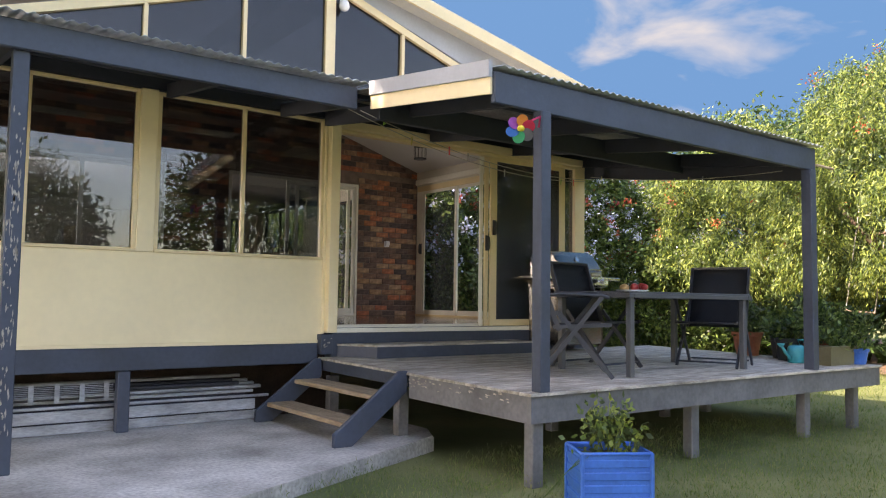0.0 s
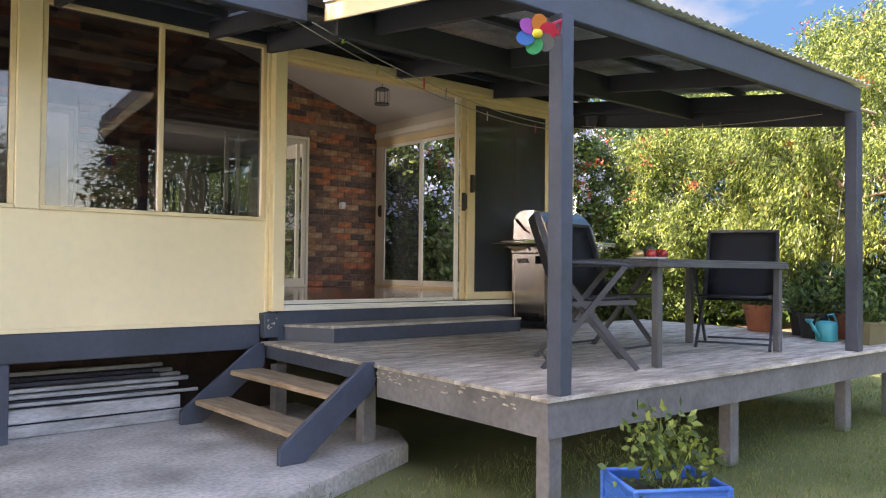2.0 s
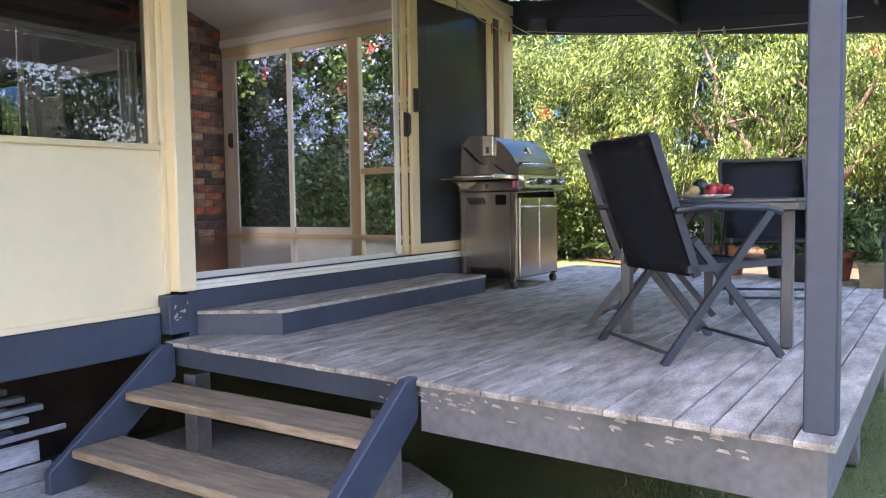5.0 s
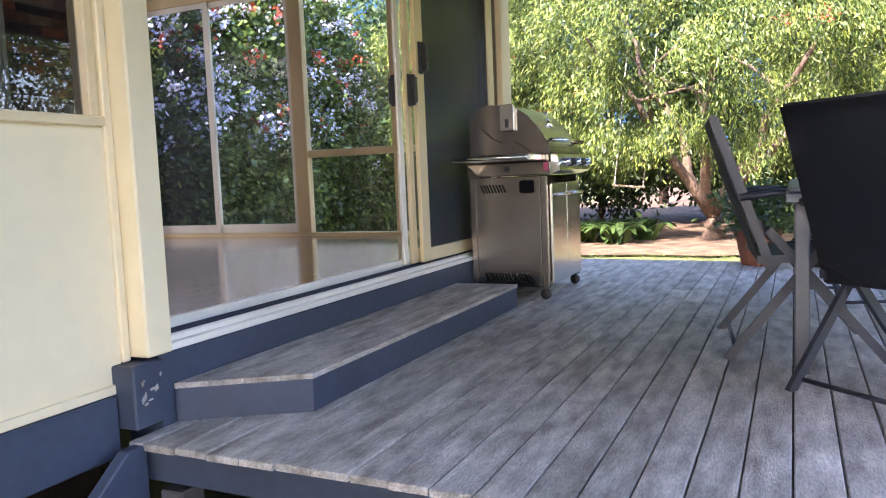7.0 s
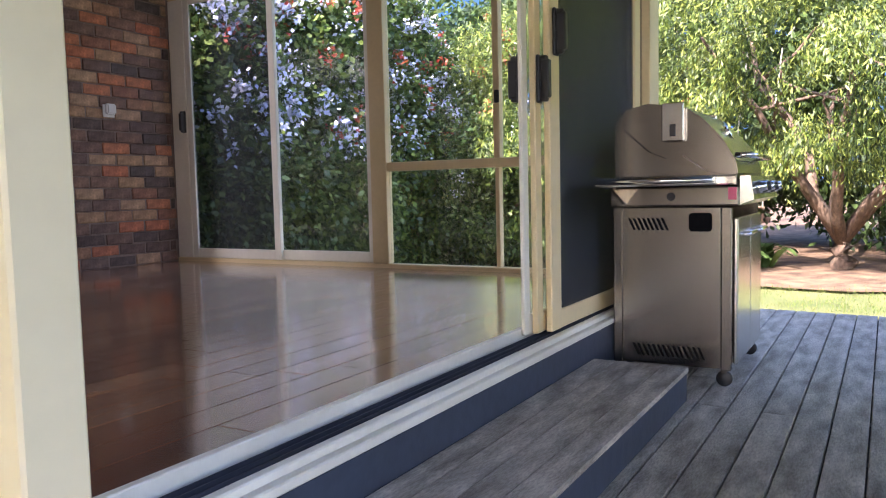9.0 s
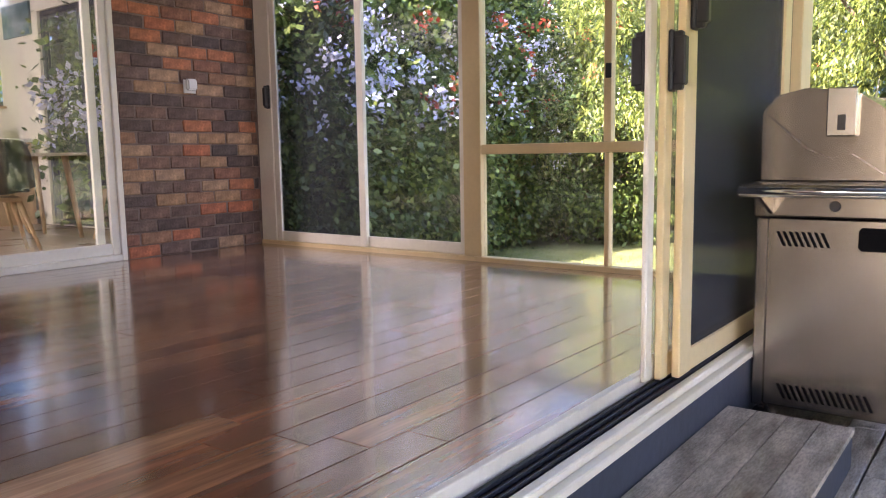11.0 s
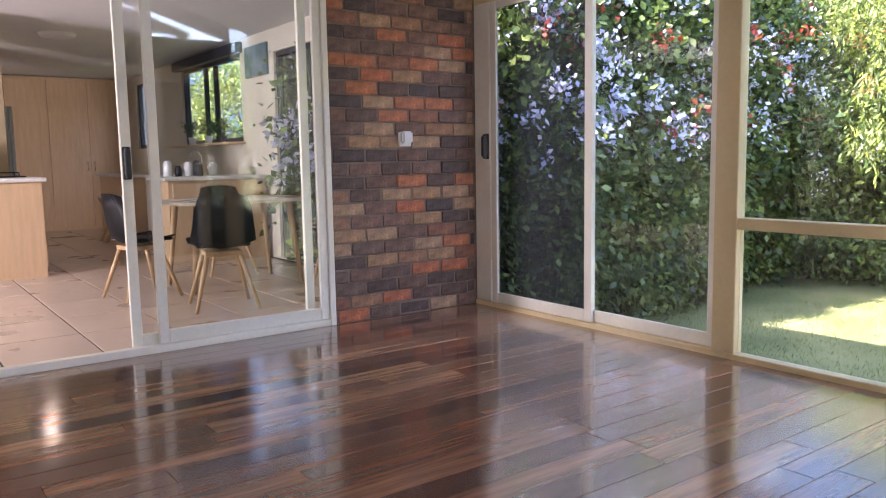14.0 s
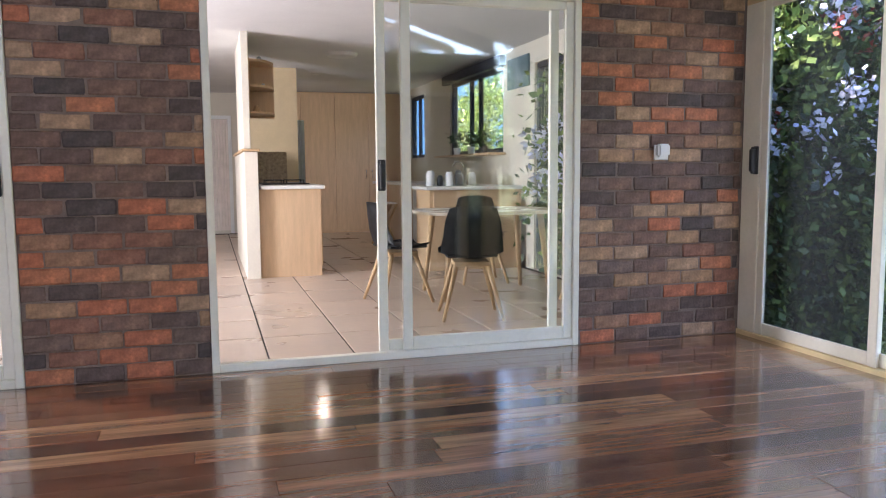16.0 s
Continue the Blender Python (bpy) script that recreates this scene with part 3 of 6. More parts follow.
beam("beam_deck_front", (3.535, 7.64, 3.655, 3.70, 2.44, 2.655), "dark painted timber front beam", M_BLUE)
beam("beam_verandah_front", (WEST, 3.46, 5.32, 5.37, 2.70, 2.885), "dark painted timber front beam", M_BLUE)
beam("beam_deck_mid", (3.57, 7.6, 5.15, 5.2, 2.60, 2.80), "dark painted timber beam under the roof")
for k in range(6):
    y = 4.2 + 0.46 * k
    if abs(y - 5.17) > 0.1:
        beam("purlin", (3.56, 7.67, y, y + 0.045, roof_z(y) - 0.03, roof_z(y) + 0.018), "dark timber purlin under the zinc roof")
for k in range(3):
    y = 5.62 + 0.42 * k
    beam("purlin", (WEST, 3.45, y, y + 0.045, roof_z(y) - 0.01, roof_z(y) + 0.045), "dark timber purlin under the zinc roof")


def rafter(x, y0, y1, drop, name="rafter", w=0.045):
    bm = prism(bmesh.new(), [(y0, roof_z(y0) - 0.035 - drop), (y1, roof_z(y1) - 0.035 - drop), (y1, roof_z(y1) - 0.035), (y0, roof_z(y0) - 0.035)], x, x + w, "x")
    return solid(name, bm, M_TIMBER, "dark painted timber rafter", "beam", "structure")


for x in (3.86, 5.1, 6.3, 7.55):
    rafter(x, 3.74, WALL - 0.005, 0.14)
for x in (-2.9, -1.1, 0.95, 2.3, 3.38):
    rafter(x, 5.38, WALL - 0.005, 0.12)
rafter(7.60, 3.74, WALL - 0.005, 0.28)
# barge on the deck roof's west edge: grey cap above, cream board below
for nm, a, b, m, lab in (("trim_barge_cap", 0.07, -0.045, M_SOFFIT, "grey metal barge cap"), ("trim_barge_board", -0.047, -0.16, M_CREAM, "cream painted barge board")):
    bm = prism(bmesh.new(), [(3.68, roof_z(3.68) + b), (5.21, roof_z(5.21) + b), (5.21, roof_z(5.21) + a), (3.68, roof_z(3.68) + a)], 3.50 if "cap" in nm else 3.515, 3.533, "x")
    solid(nm, bm, m, lab, "trim", "structure")


def timber_post(at, w, top, label, material=None, worn=()):
    p = thing("timber_post", (at[0], at[1], at[2]), label, "post", kind="structure")
    part("shaft", a_box(-w / 2, w / 2, -w / 2, w / 2, 0, top - at[2], bevel=0.006), material or M_BLUE, p)
    rng = random.Random(7)
    for z0, z1, n in worn:
        bm = bmesh.new()
        for _ in range(n):
            z, y = rng.uniform(z0, z1), rng.uniform(-w / 2 + 0.008, w / 2 - 0.02)
            hh, ww = rng.uniform(0.01, 0.07), rng.uniform(0.004, 0.014)
            for side in (0, 1):
                pts = [(y + ww * 0.3, z), (y + ww, z + hh * 0.4), (y + ww * 0.6, z + hh), (y, z + hh * 0.6)]
                if side:
                    prism(bm, [(p0 - 0.003, p1) for p0, p1 in pts], -w / 2 - 0.0025, -w / 2 - 0.0005, "y")
                else:
                    prism(bm, pts, -w / 2 - 0.0025, -w / 2 - 0.0005, "x")
        part("bare_patch", bm, M_CHIP, p, "bare wood where paint has flaked")
    return p


timber_post((3.961, 3.65, deck_z(3.65) - 0.002), 0.092, 2.44, "dark slate painted timber post at the deck corner")
timber_post((7.53, 3.67, deck_z(3.67) - 0.002), 0.10, 2.44, "dark slate painted timber post at the deck edge")
timber_post((1.0, 5.42, 0.0), 0.10, 2.70, "dark timber verandah post with flaking paint", worn=((0.2, 2.0, 60), (1.3, 2.3, 60)))
timber_post((-2.6, 5.42, 0.0), 0.10, 2.70, "dark slate painted timber verandah post")
timber_post((2.03, WALL - 0.01, 0.0), 0.10, 0.504, "short dark timber stump under the wall")
timber_post((-0.4, WALL - 0.01, 0.0), 0.10, 0.504, "short dark timber stump under the wall")

# ---- deck ----
D0, D1, DS, DN = 3.83, 8.80, 3.605, WALL - 0.064
deck = thing("deck", (D0, DS, LAWN), "weathered grey timber deck on stumps", "deck", kind="structure")
for nm, b in (("fascia", (D0 + 0.012, D1 - 0.01, DS + 0.012, DS + 0.05)), ("fascia", (D0 + 0.012, D0 + 0.05, DS + 0.051, 5.055)), ("fascia", (D1 - 0.05, D1 - 0.01, DS + 0.051, DN))):
    bm = a_box(*b, 0, 1, bevel=0.0)
    for v in bm.verts:
        v.co.z = deck_z(v.co.y) - (0.022 if v.co.z > 0.5 else 0.205)
    part(nm, bm, M_GREYPAINT, deck, "grey painted fascia board with flaked paint", world=True)
bm = a_box(D0 + 0.02, D0 + 0.06, 5.106, DN, 0, 1, bevel=0.0)
for v in bm.verts:
    v.co.z = deck_z(v.co.y) - (0.022 if v.co.z > 0.5 else 0.125)
part("edge_beam", bm, M_BLUE, deck, "slate painted edge beam above the steps", world=True)
for k in range(10):
    x = D0 + 0.3 + k * 0.45
    bm = a_box(x, x + 0.045, DS + 0.06, DN, 0, 1)
    for v in bm.verts:
        v.co.z = deck_z(v.co.y) - (0.025 if v.co.z > 0.5 else 0.16)
    part("joist", bm, M_GREYPAINT, deck, world=True)
for x, y in ((3.955, 3.71), (5.75, 3.745), (7.5, 3.745), (8.45, 3.745), (3.93, 5.3), (5.7, 5.3), (7.44, 5.3), (8.2, 5.3), (3.93, 6.5)):
    part("stump", a_box(x - 0.05, x + 0.05, y - 0.045, y + 0.045, LAWN if y != 5.3 or x > 4 else -0.02, deck_z(y) - 0.206 if y < 3.9 else deck_z(y) - 0.17, bevel=0.006), M_GREYPAINT, deck, world=True)
rng = random.Random(3)
bm = bmesh.new()
for _ in range(46):
    y = rng.choice((rng.uniform(4.7, 5.25), rng.uniform(4.6, 5.3), rng.uniform(3.8, 4.5)))
    z, ww, hh = deck_z(y) - rng.uniform(0.035, 0.11), rng.uniform(0.01, 0.05), rng.uniform(0.004, 0.016)
    prism(bm, [(y, z), (y + ww, z + hh * 0.3), (y + ww * 0.8, z + hh), (y + ww * 0.2, z + hh * 0.8)], D0 + 0.0095, D0 + 0.0115, "x")
part("flaked_paint", bm, M_CHIP, deck, "bare pale wood where paint has flaked", world=True)

step = thing("deck_step", (3.94, 6.22, DECK), "low timber step below the sliding door, dark painted sides", "step", kind="structure")
outline = [(4.02, 6.59), (4.252, 6.215), (6.33, 6.215), (6.33, 6.59)]
part("riser", prism(bmesh.new(), outline, deck_z(6.2) + 0.001, 0.670), M_BLUE, step, "dark slate painted riser", world=True)
rows = [(6.21, 6.302), (6.306, 6.398), (6.402, 6.494), (6.498, 6.59)]
for a, b in rows:
    xa, xb = 4.25 - (a - 6.215) * 0.618, 4.25 - (b - 6.215) * 0.618
    part("board", prism(bmesh.new(), [(xa, a), (6.335, a), (6.335, b), (xb, b)], 0.671, 0.689), M_DECK, step, world=True)

# stairs from the slab
stairs = thing("steps", (3.2, 5.2, 0.0), "timber steps with dark painted stringers up to the deck", "stairs", kind="structure")
for y0, y1 in ((5.058, 5.103), (6.53, 6.575)):
    bm = prism(bmesh.new(), [(3.17, 0.0), (3.33, 0.0), (3.83, 0.39), (3.83, 0.555), (3.76, 0.555), (3.17, 0.10)], y0, y1, "y")
    bmesh.ops.bevel(bm, geom=bm.edges[:], offset=0.005, segments=1, affect="EDGES")
    part("stringer", bm, M_BLUE, stairs, "dark slate painted stringer", world=True)
for x0, z in ((3.27, 0.175), (3.54, 0.37)):
    part("tread", a_box(x0, x0 + 0.255, 5.104, 6.529, z - 0.038, z, bevel=0.006), M_TREAD, stairs, "worn bare timber tread", world=True)

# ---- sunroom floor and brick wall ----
solid("floor_sunroom_base", a_box(-0.6, EAST, WALL + 0.101, BACK + 0.0, 0.55, FLOOR - 0.012), M_UNDERFLOOR_SHADE, "subfloor below the boards, shade put into its colour", "floor", "structure")
brickwall = thing("wall_north", (4, BACK, FLOOR), "variegated red and dark clinker brick wall", "wall", kind="structure")
DL, DR, DT = 4.43, 6.60, 2.985      # doorway to the kitchen
LL, LR = 1.37, 3.52                   # the other doorway
bm = bmesh.new()
for x0, x1, z0 in ((-0.6, LL, 0.5), (LR, DL, 0.5), (DR, EAST + 0.06, 0.5), (LL, LR, DT), (DL, DR, DT)):
    xm = RIDGE
    cuts = [x0] + ([xm] if x0 < xm < x1 else []) + [x1]
    for a, b in zip(cuts, cuts[1:]):
        prism(bm, [(a, z0), (b, z0), (b, ceil_z(b) + 0.1), (a, ceil_z(a) + 0.1)], BACK + 0.007, BACK + 0.20, "y")
part("mortar_bed", bm, M_MORTAR, brickwall, "grey brown mortar", world=True)
CO, BL = 0.0862, 0.243


def courses(x0, x1, z0, top, seed):
    """Brick places: x, length, z by course; each second course is shifted by half a brick."""
    r = random.Random(seed)
    out, n = [], 0
    z = z0
    while z + 0.076 < top(x0) or z + 0.076 < top(x1):
        x = x0 - (BL * 0.5 if n % 2 else 0.0) + r.uniform(-0.015, 0.015)
        while x < x1 - 0.02:
            a, b = max(x + 0.004 + r.uniform(0, 0.002), x0 + 0.002), min(x + BL - 0.004 - r.uniform(0, 0.002), x1 - 0.002)
            if b - a > 0.03 and z + 0.076 < top((a + b) / 2):
                out.append((a, b, z))
            x += BL
        z += CO
        n += 1
    return out


def brick_mesh(name, length, seed):
    r = random.Random(seed)
    bm = a_box(0, length, 0, 0.03, -0.001, 0.078)
    bmesh.ops.bevel(bm, geom=[e for e in bm.edges if sum(v.co.y < 0.001 for v in e.verts)], offset=0.006, segments=1, affect="EDGES")
    for v in bm.verts:
        v.co += Vector((r.uniform(-0.003, 0.003), r.uniform(-0.002, 0.002), r.uniform(-0.0035, 0.0035)))
    return mesh_of(name, bm, M_BRICK)


near = courses(LR, DL, FLOOR + 0.004, lambda x: 3.15, 1) + courses(DR, EAST, FLOOR + 0.004, lambda x: 3.15, 2)
shapes = {}
rng = random.Random(5)
for a, b, z in near:
    key = (round((b - a) * 100), rng.randrange(9) if b - a > 0.2 else 0)
    if key not in shapes:
        shapes[key] = brick_mesh("brick", b - a, len(shapes))
    piece("brick", shapes[key], brickwall, Matrix.Translation((a, BACK + rng.uniform(-0.004, 0.004), z)) @ pose(0, 0, 0, rng.uniform(-1.2, 1.2), rng.uniform(-0.5, 0.5), rng.uniform(-0.6, 0.6)))
bm = bmesh.new()
for a, b, z in courses(LR, EAST, FLOOR + 0.004 + 27 * CO, lambda x: ceil_z(x), 3) + courses(-0.6, LL, FLOOR + 0.004, lambda x: ceil_z(x), 4) + courses(LL, LR, FLOOR + 0.004 + 25 * CO, lambda x: ceil_z(x), 6):
    box(bm, a, b, BACK, BACK + 0.02, z, z + 0.076)
tagged(part("bricks_above", bm, M_BRICKS, brickwall, world=True), kind="stuff")

boards = thing("floor_sunroom", (3, 8, FLOOR), "polished mixed-tone hardwood floorboards", "floor", kind="structure")
rng = random.Random(11)
PW = 0.128
lengths = {}
y, n = WALL + 0.105, 0
while y < BACK - 0.01:
    x = -0.6 - rng.uniform(0, 1.2)
    y1 = min(y + PW, BACK)
    while x < EAST:
        ln = rng.choice((0.9, 1.25, 1.5, 1.8, 2.1))
        a, b = max(x, -0.6), min(x + ln, EAST - 0.003)
        if b - a > 0.05:
            key = (round(b - a, 2), round(y1 - y, 3))
            if key not in lengths:
                bm = a_box(0, b - a - 0.0015, 0, y1 - y - 0.0015, -0.012, 0)
                bmesh.ops.bevel(bm, geom=[e for e in bm.edges if all(v.co.z > -0.001 for v in e.verts)], offset=0.0012, segments=1, affect="EDGES")
                lengths[key] = mesh_of("board", bm, M_PLANK)
            piece("board", lengths[key], boards, Matrix.Translation((a, y, FLOOR)))
        x += ln
    y += PW

# ---- kitchen shell ----
KE, KN, KW, KC = 7.825, 20.6, 1.0, 3.32
tiles = thing("floor_kitchen", (5, 14, FLOOR), "large cream floor tiles with dark grout", "floor", kind="structure")
part("grout_bed", a_box(KW, KE, BACK + 0.201, KN, 0.6, FLOOR - 0.008), M_GROUT, tiles, world=True)
TX, TY = 0.50, 0.63
bm = a_box(0, TX - 0.012, 0, TY - 0.012, -0.008, 0)
bmesh.ops.bevel(bm, geom=[e for e in bm.edges if all(v.co.z > -0.001 for v in e.verts)], offset=0.002, segments=1, affect="EDGES")
tile_me = mesh_of("tile", bm, M_TILE)
for i in range(-7, 7):
    for j in range(18):
        x, y = 4.753 + TX * i, BACK + 0.21 + TY * j
        if KW <= x and x + TX < KE and y + TY < KN:
            piece("tile", tile_me, tiles, Matrix.Translation((x, y, FLOOR)))
solid("ceiling_kitchen", a_box(KW, KE, BACK + 0.201, KN, KC, KC + 0.05), M_CEIL, "flat white kitchen ceiling", "ceiling", "structure")
solid("wall_kitchen_far", a_box(KW, KE, KN, KN + 0.1, 0.5, KC), M_PLASTER, "cream kitchen wall", "wall", "structure")
# The unseen west wall gets an invented opening behind the kitchen fill lamp.
bm = bmesh.new()
for a, b, z0, z1 in ((BACK + 0.2, 12.28, 0.5, KC), (13.22, KN, 0.5, KC), (12.28, 13.22, 0.5, 1.7), (12.28, 13.22, 2.9, KC)):
    box(bm, KW - 0.1, KW, a, b, z0, z1)
solid("wall_kitchen_west", bm, M_PLASTER, "cream wall closing the kitchen, with an opening added for the fill lamp", "wall", "structure")
solid("wall_kitchen_back_face", a_box(LR + 0.01, DL - 0.01, BACK + 0.201, BACK + 0.22, FLOOR, KC), M_PLASTER, "cream lining behind the brick", "wall", "structure")
# east kitchen wall with two windows and a glazed door
bm = bmesh.new()
holes = ((12.65, 14.16, 0.87, 3.08), (15.08, 17.2, 2.16, 3.18), (18.6, 19.5, 2.16, 3.18))
y = BACK + 0.0
for a, b, z0, z1 in holes:
    box(bm, KE, KE + 0.12, y, a, LAWN, KC + 0.1)
    box(bm, KE, KE + 0.12, a, b, LAWN, z0)
    box(bm, KE, KE + 0.12, a, b, z1, KC + 0.1)
    y = b
box(bm, KE, KE + 0.12, y, KN + 0.1, LAWN, KC + 0.1)
solid("wall_kitchen_east", bm, M_PLASTER, "cream kitchen wall with windows to the garden", "wall", "structure")
solid("wall_return", a_box(EAST + 0.061, KE - 0.001, BACK + 0.012, BACK + 0.2, LAWN, KC + 0.1), M_PLASTER, "plain wall joining sunroom and kitchen", "wall", "structure")
for n, (a, b, z0, z1) in enumerate(holes):
    w = thing("window_%d" % (n + 11), (KE, a, z0), "dark framed window with light from the garden", "window", "kitchen windows", "structure")
    for c, d, e, f in ((a, a + 0.05, z0, z1), (b - 0.05, b, z0, z1), (a + 0.05, b - 0.05, z0, z0 + 0.05), (a + 0.05, b - 0.05, z1 - 0.05, z1)):
        part("window_frame", a_box(KE + 0.03, KE + 0.09, c, d, e, f), M_TIMBER, w, world=True)
    for k in ((0.45, 0.62) if n == 1 else (0.5,)):
        m = a + (b - a) * k
        part("mullion", a_box(KE + 0.035, KE + 0.085, m - 0.025, m + 0.025, z0 + 0.05, z1 - 0.05), M_TIMBER, w, world=True)
    part("pane", a_box(KE + 0.058, KE + 0.062, a + 0.05, b - 0.05, z0 + 0.05, z1 - 0.05), M_GLASS, w, world=True, shadow=False)

# sliding doors in the brick wall
def brick_door(n, x0, x1, label):
    d = thing("door_%d" % n, (x0, BACK, FLOOR), label, "sliding door", kind="structure")
    F0, F1 = BACK - 0.012, BACK + 0.11
    part("jamb", a_box(x0, x0 + 0.04, F0, F1, FLOOR, DT, bevel=0.004), M_WHITE_FRAME, d, world=True)
    part("jamb", a_box(x1 - 0.04, x1, F0, F1, FLOOR, DT, bevel=0.004), M_WHITE_FRAME, d, world=True)
    part("head", a_box(x0 + 0.04, x1 - 0.04, F0, F1, DT - 0.05, DT, bevel=0.004), M_WHITE_FRAME, d, world=True)
    part("sill", a_box(x0 + 0.04, x1 - 0.04, F0, F0 + 0.05, FLOOR, FLOOR + 0.045, bevel=0.004), M_WHITE_FRAME, d, world=True)
    part("track", a_box(x0 + 0.04, x1 - 0.04, F0 + 0.0505, F1, FLOOR, FLOOR + 0.02), M_BLACK, d, world=True)
    return d


d2 = brick_door(2, DL, DR, "cream framed sliding glass door, half open to the kitchen")
sash(d2, 5.495, DR - 0.041, BACK + 0.005, BACK + 0.035, FLOOR + 0.046, DT - 0.051, 0.055, M_GLASS, M_WHITE_FRAME)
moved = sash(d2, 5.36, DR - 0.12, BACK + 0.045, BACK + 0.075, FLOOR + 0.03, DT - 0.051, 0.055, M_GLASS, M_WHITE_FRAME)
pull(d2, 5.385, BACK + 0.044, 1.92, -1)
d3 = brick_door(3, LL, LR, "cream framed sliding glass door, closed")
sash(d3, LR - 1.1, LR - 0.041, BACK + 0.005, BACK + 0.035, FLOOR + 0.046, DT - 0.051, 0.055, M_GLASS, M_WHITE_FRAME)
sash(d3, LL + 0.041, LR - 1.04, BACK + 0.045, BACK + 0.075, FLOOR + 0.03, DT - 0.051, 0.055, M_GLASS, M_WHITE_FRAME)
pull(d3, LR - 0.07, BACK + 0.004, 1.92, -1)

# deck boards
y, n = DS - 0.012, 0
rng = random.Random(21)
while y < DN - 0.02:
    yb = min(y + 0.1175, DN)
    joint = rng.choice((5.4, 6.3, 6.75, 7.2, None))
    for a, b in (((D0 - 0.012, joint), (joint, D1)) if joint else ((D0 - 0.012, D1),)):
        a2, b2 = a + (rng.uniform(-0.006, 0.004) if a < 4 else 0.001), b - 0.001
        bm = a_box(0, b2 - a2, 0, yb - y - 0.0055, -0.021, 0)
        bmesh.ops.bevel(bm, geom=[e for e in bm.edges if all(v.co.z > -0.001 for v in e.verts)], offset=0.0035, segments=1, affect="EDGES")
        me = mesh_of("board", bm, M_DECK)
        piece("board", me, deck, Matrix.Translation((a2, y, deck_z(y) + rng.uniform(-0.001, 0.001))) @ pose(0, 0, 0, math.degrees(math.atan(0.014)), 0, 0))
    y += 0.1175

# ---- planting ----
def leaves(name, centres, normals_out, size, n, seed, material, droop=0.0, aspect=3.0, spread=0.3):
    """Many small pointed leaves in clumps round given centres, as one mesh."""
    r = np.random.RandomState(seed)
    c = np.asarray(centres, float)
    idx = r.randint(0, len(c), n)
    p = c[idx] + r.normal(0, spread, (n, 3)) * np.array([1, 1, 0.8 + 0.25 * max(0, droop)])
    d = r.normal(0, 1, (n, 3)) + np.asarray(normals_out, float)[idx] * 0.8
    d[:, 2] -= droop
    d /= np.linalg.norm(d, axis=1)[:, None]
    s = r.normal(0, 1, (n, 3))
    s -= (s * d).sum(1)[:, None] * d
    s /= np.linalg.norm(s, axis=1)[:, None]
    ln = size * r.uniform(0.6, 1.4, n)[:, None]
    wd = ln / aspect
    v = np.stack([p, p + d * ln * 0.5 + s * wd * 0.5, p + d * ln, p + d * ln * 0.5 - s * wd * 0.5], 1).reshape(-1, 3)
    me = bpy.data.meshes.new(name)
    me.vertices.add(len(v))
    me.vertices.foreach_set("co", v.ravel())
    me.loops.add(4 * n)
    me.loops.foreach_set("vertex_index", np.arange(4 * n))
    me.polygons.add(n)
    me.polygons.foreach_set("loop_start", np.arange(0, 4 * n, 4))
    me.update(calc_edges=True)
    me.materials.append(material)
    return me


def crown_points(centre, radii, n, seed, shell=0.55, lumps=7):
    """Clump centres through a lumpy crown, thicker near its surface."""
    r = np.random.RandomState(seed)
    d = r.normal(0, 1, (n, 3))
    d /= np.linalg.norm(d, axis=1)[:, None]
    rad = shell + (1 - shell) * r.uniform(0, 1, n) ** 0.5
    lump = np.array([1 + 0.28 * noise.noise(Vector(q) * 1.7 + Vector((seed, 0, 0))) for q in d])
    return np.asarray(centre) + d * np.asarray(radii) * (rad * lump)[:, None], d


M_LEAF_LIGHT = leaf_mat("bottlebrush_leaf", [(0.10, 0.16, 0.028), (0.19, 0.25, 0.045), (0.05, 0.085, 0.022), (0.30, 0.36, 0.075), (0.14, 0.195, 0.055), (0.04, 0.07, 0.02)], 0.5)
M_LEAF_DARK = leaf_mat("shrub_leaf", [(0.045, 0.085, 0.025), (0.065, 0.12, 0.03), (0.09, 0.15, 0.045), (0.035, 0.065, 0.025)], 0.45)
# Lightest and darkest tones put sunlit and shaded leaves into the palette.
M_LEAF_HEDGE = leaf_mat("hedge_leaf", [(0.042, 0.088, 0.02), (0.062, 0.118, 0.026), (0.09, 0.145, 0.034), (0.026, 0.052, 0.016), (0.20, 0.28, 0.068), (0.14, 0.20, 0.048)], 0.45)
M_FLOWER_BLUE = leaf_mat("blue_flower", [(0.56, 0.61, 0.86), (0.70, 0.73, 0.90), (0.78, 0.78, 0.90)], 0.6, 0.3)
M_FLOWER_RED = leaf_mat("red_flower", [(0.42, 0.05, 0.03), (0.55, 0.13, 0.05), (0.36, 0.09, 0.06)], 0.6, 0.3)
M_BARK = mat("bark", (0.14, 0.095, 0.065), 0.9, scale=6, vary=0.4, grain=40, bump=0.9, stretch=(4, 4, 1))


def limb(bm, p, q, r0, r1, rng, segs=5, sides=8, wob=0.08):
    p, q = Vector(p), Vector(q)
    pts = [p.lerp(q, k / segs) + (Vector((rng.uniform(-wob, wob), rng.uniform(-wob, wob), rng.uniform(-wob, wob) * 0.5)) if 0 < k < segs else Vector()) for k in range(segs + 1)]
    tube(bm, pts, r0, sides, r1)
    return pts


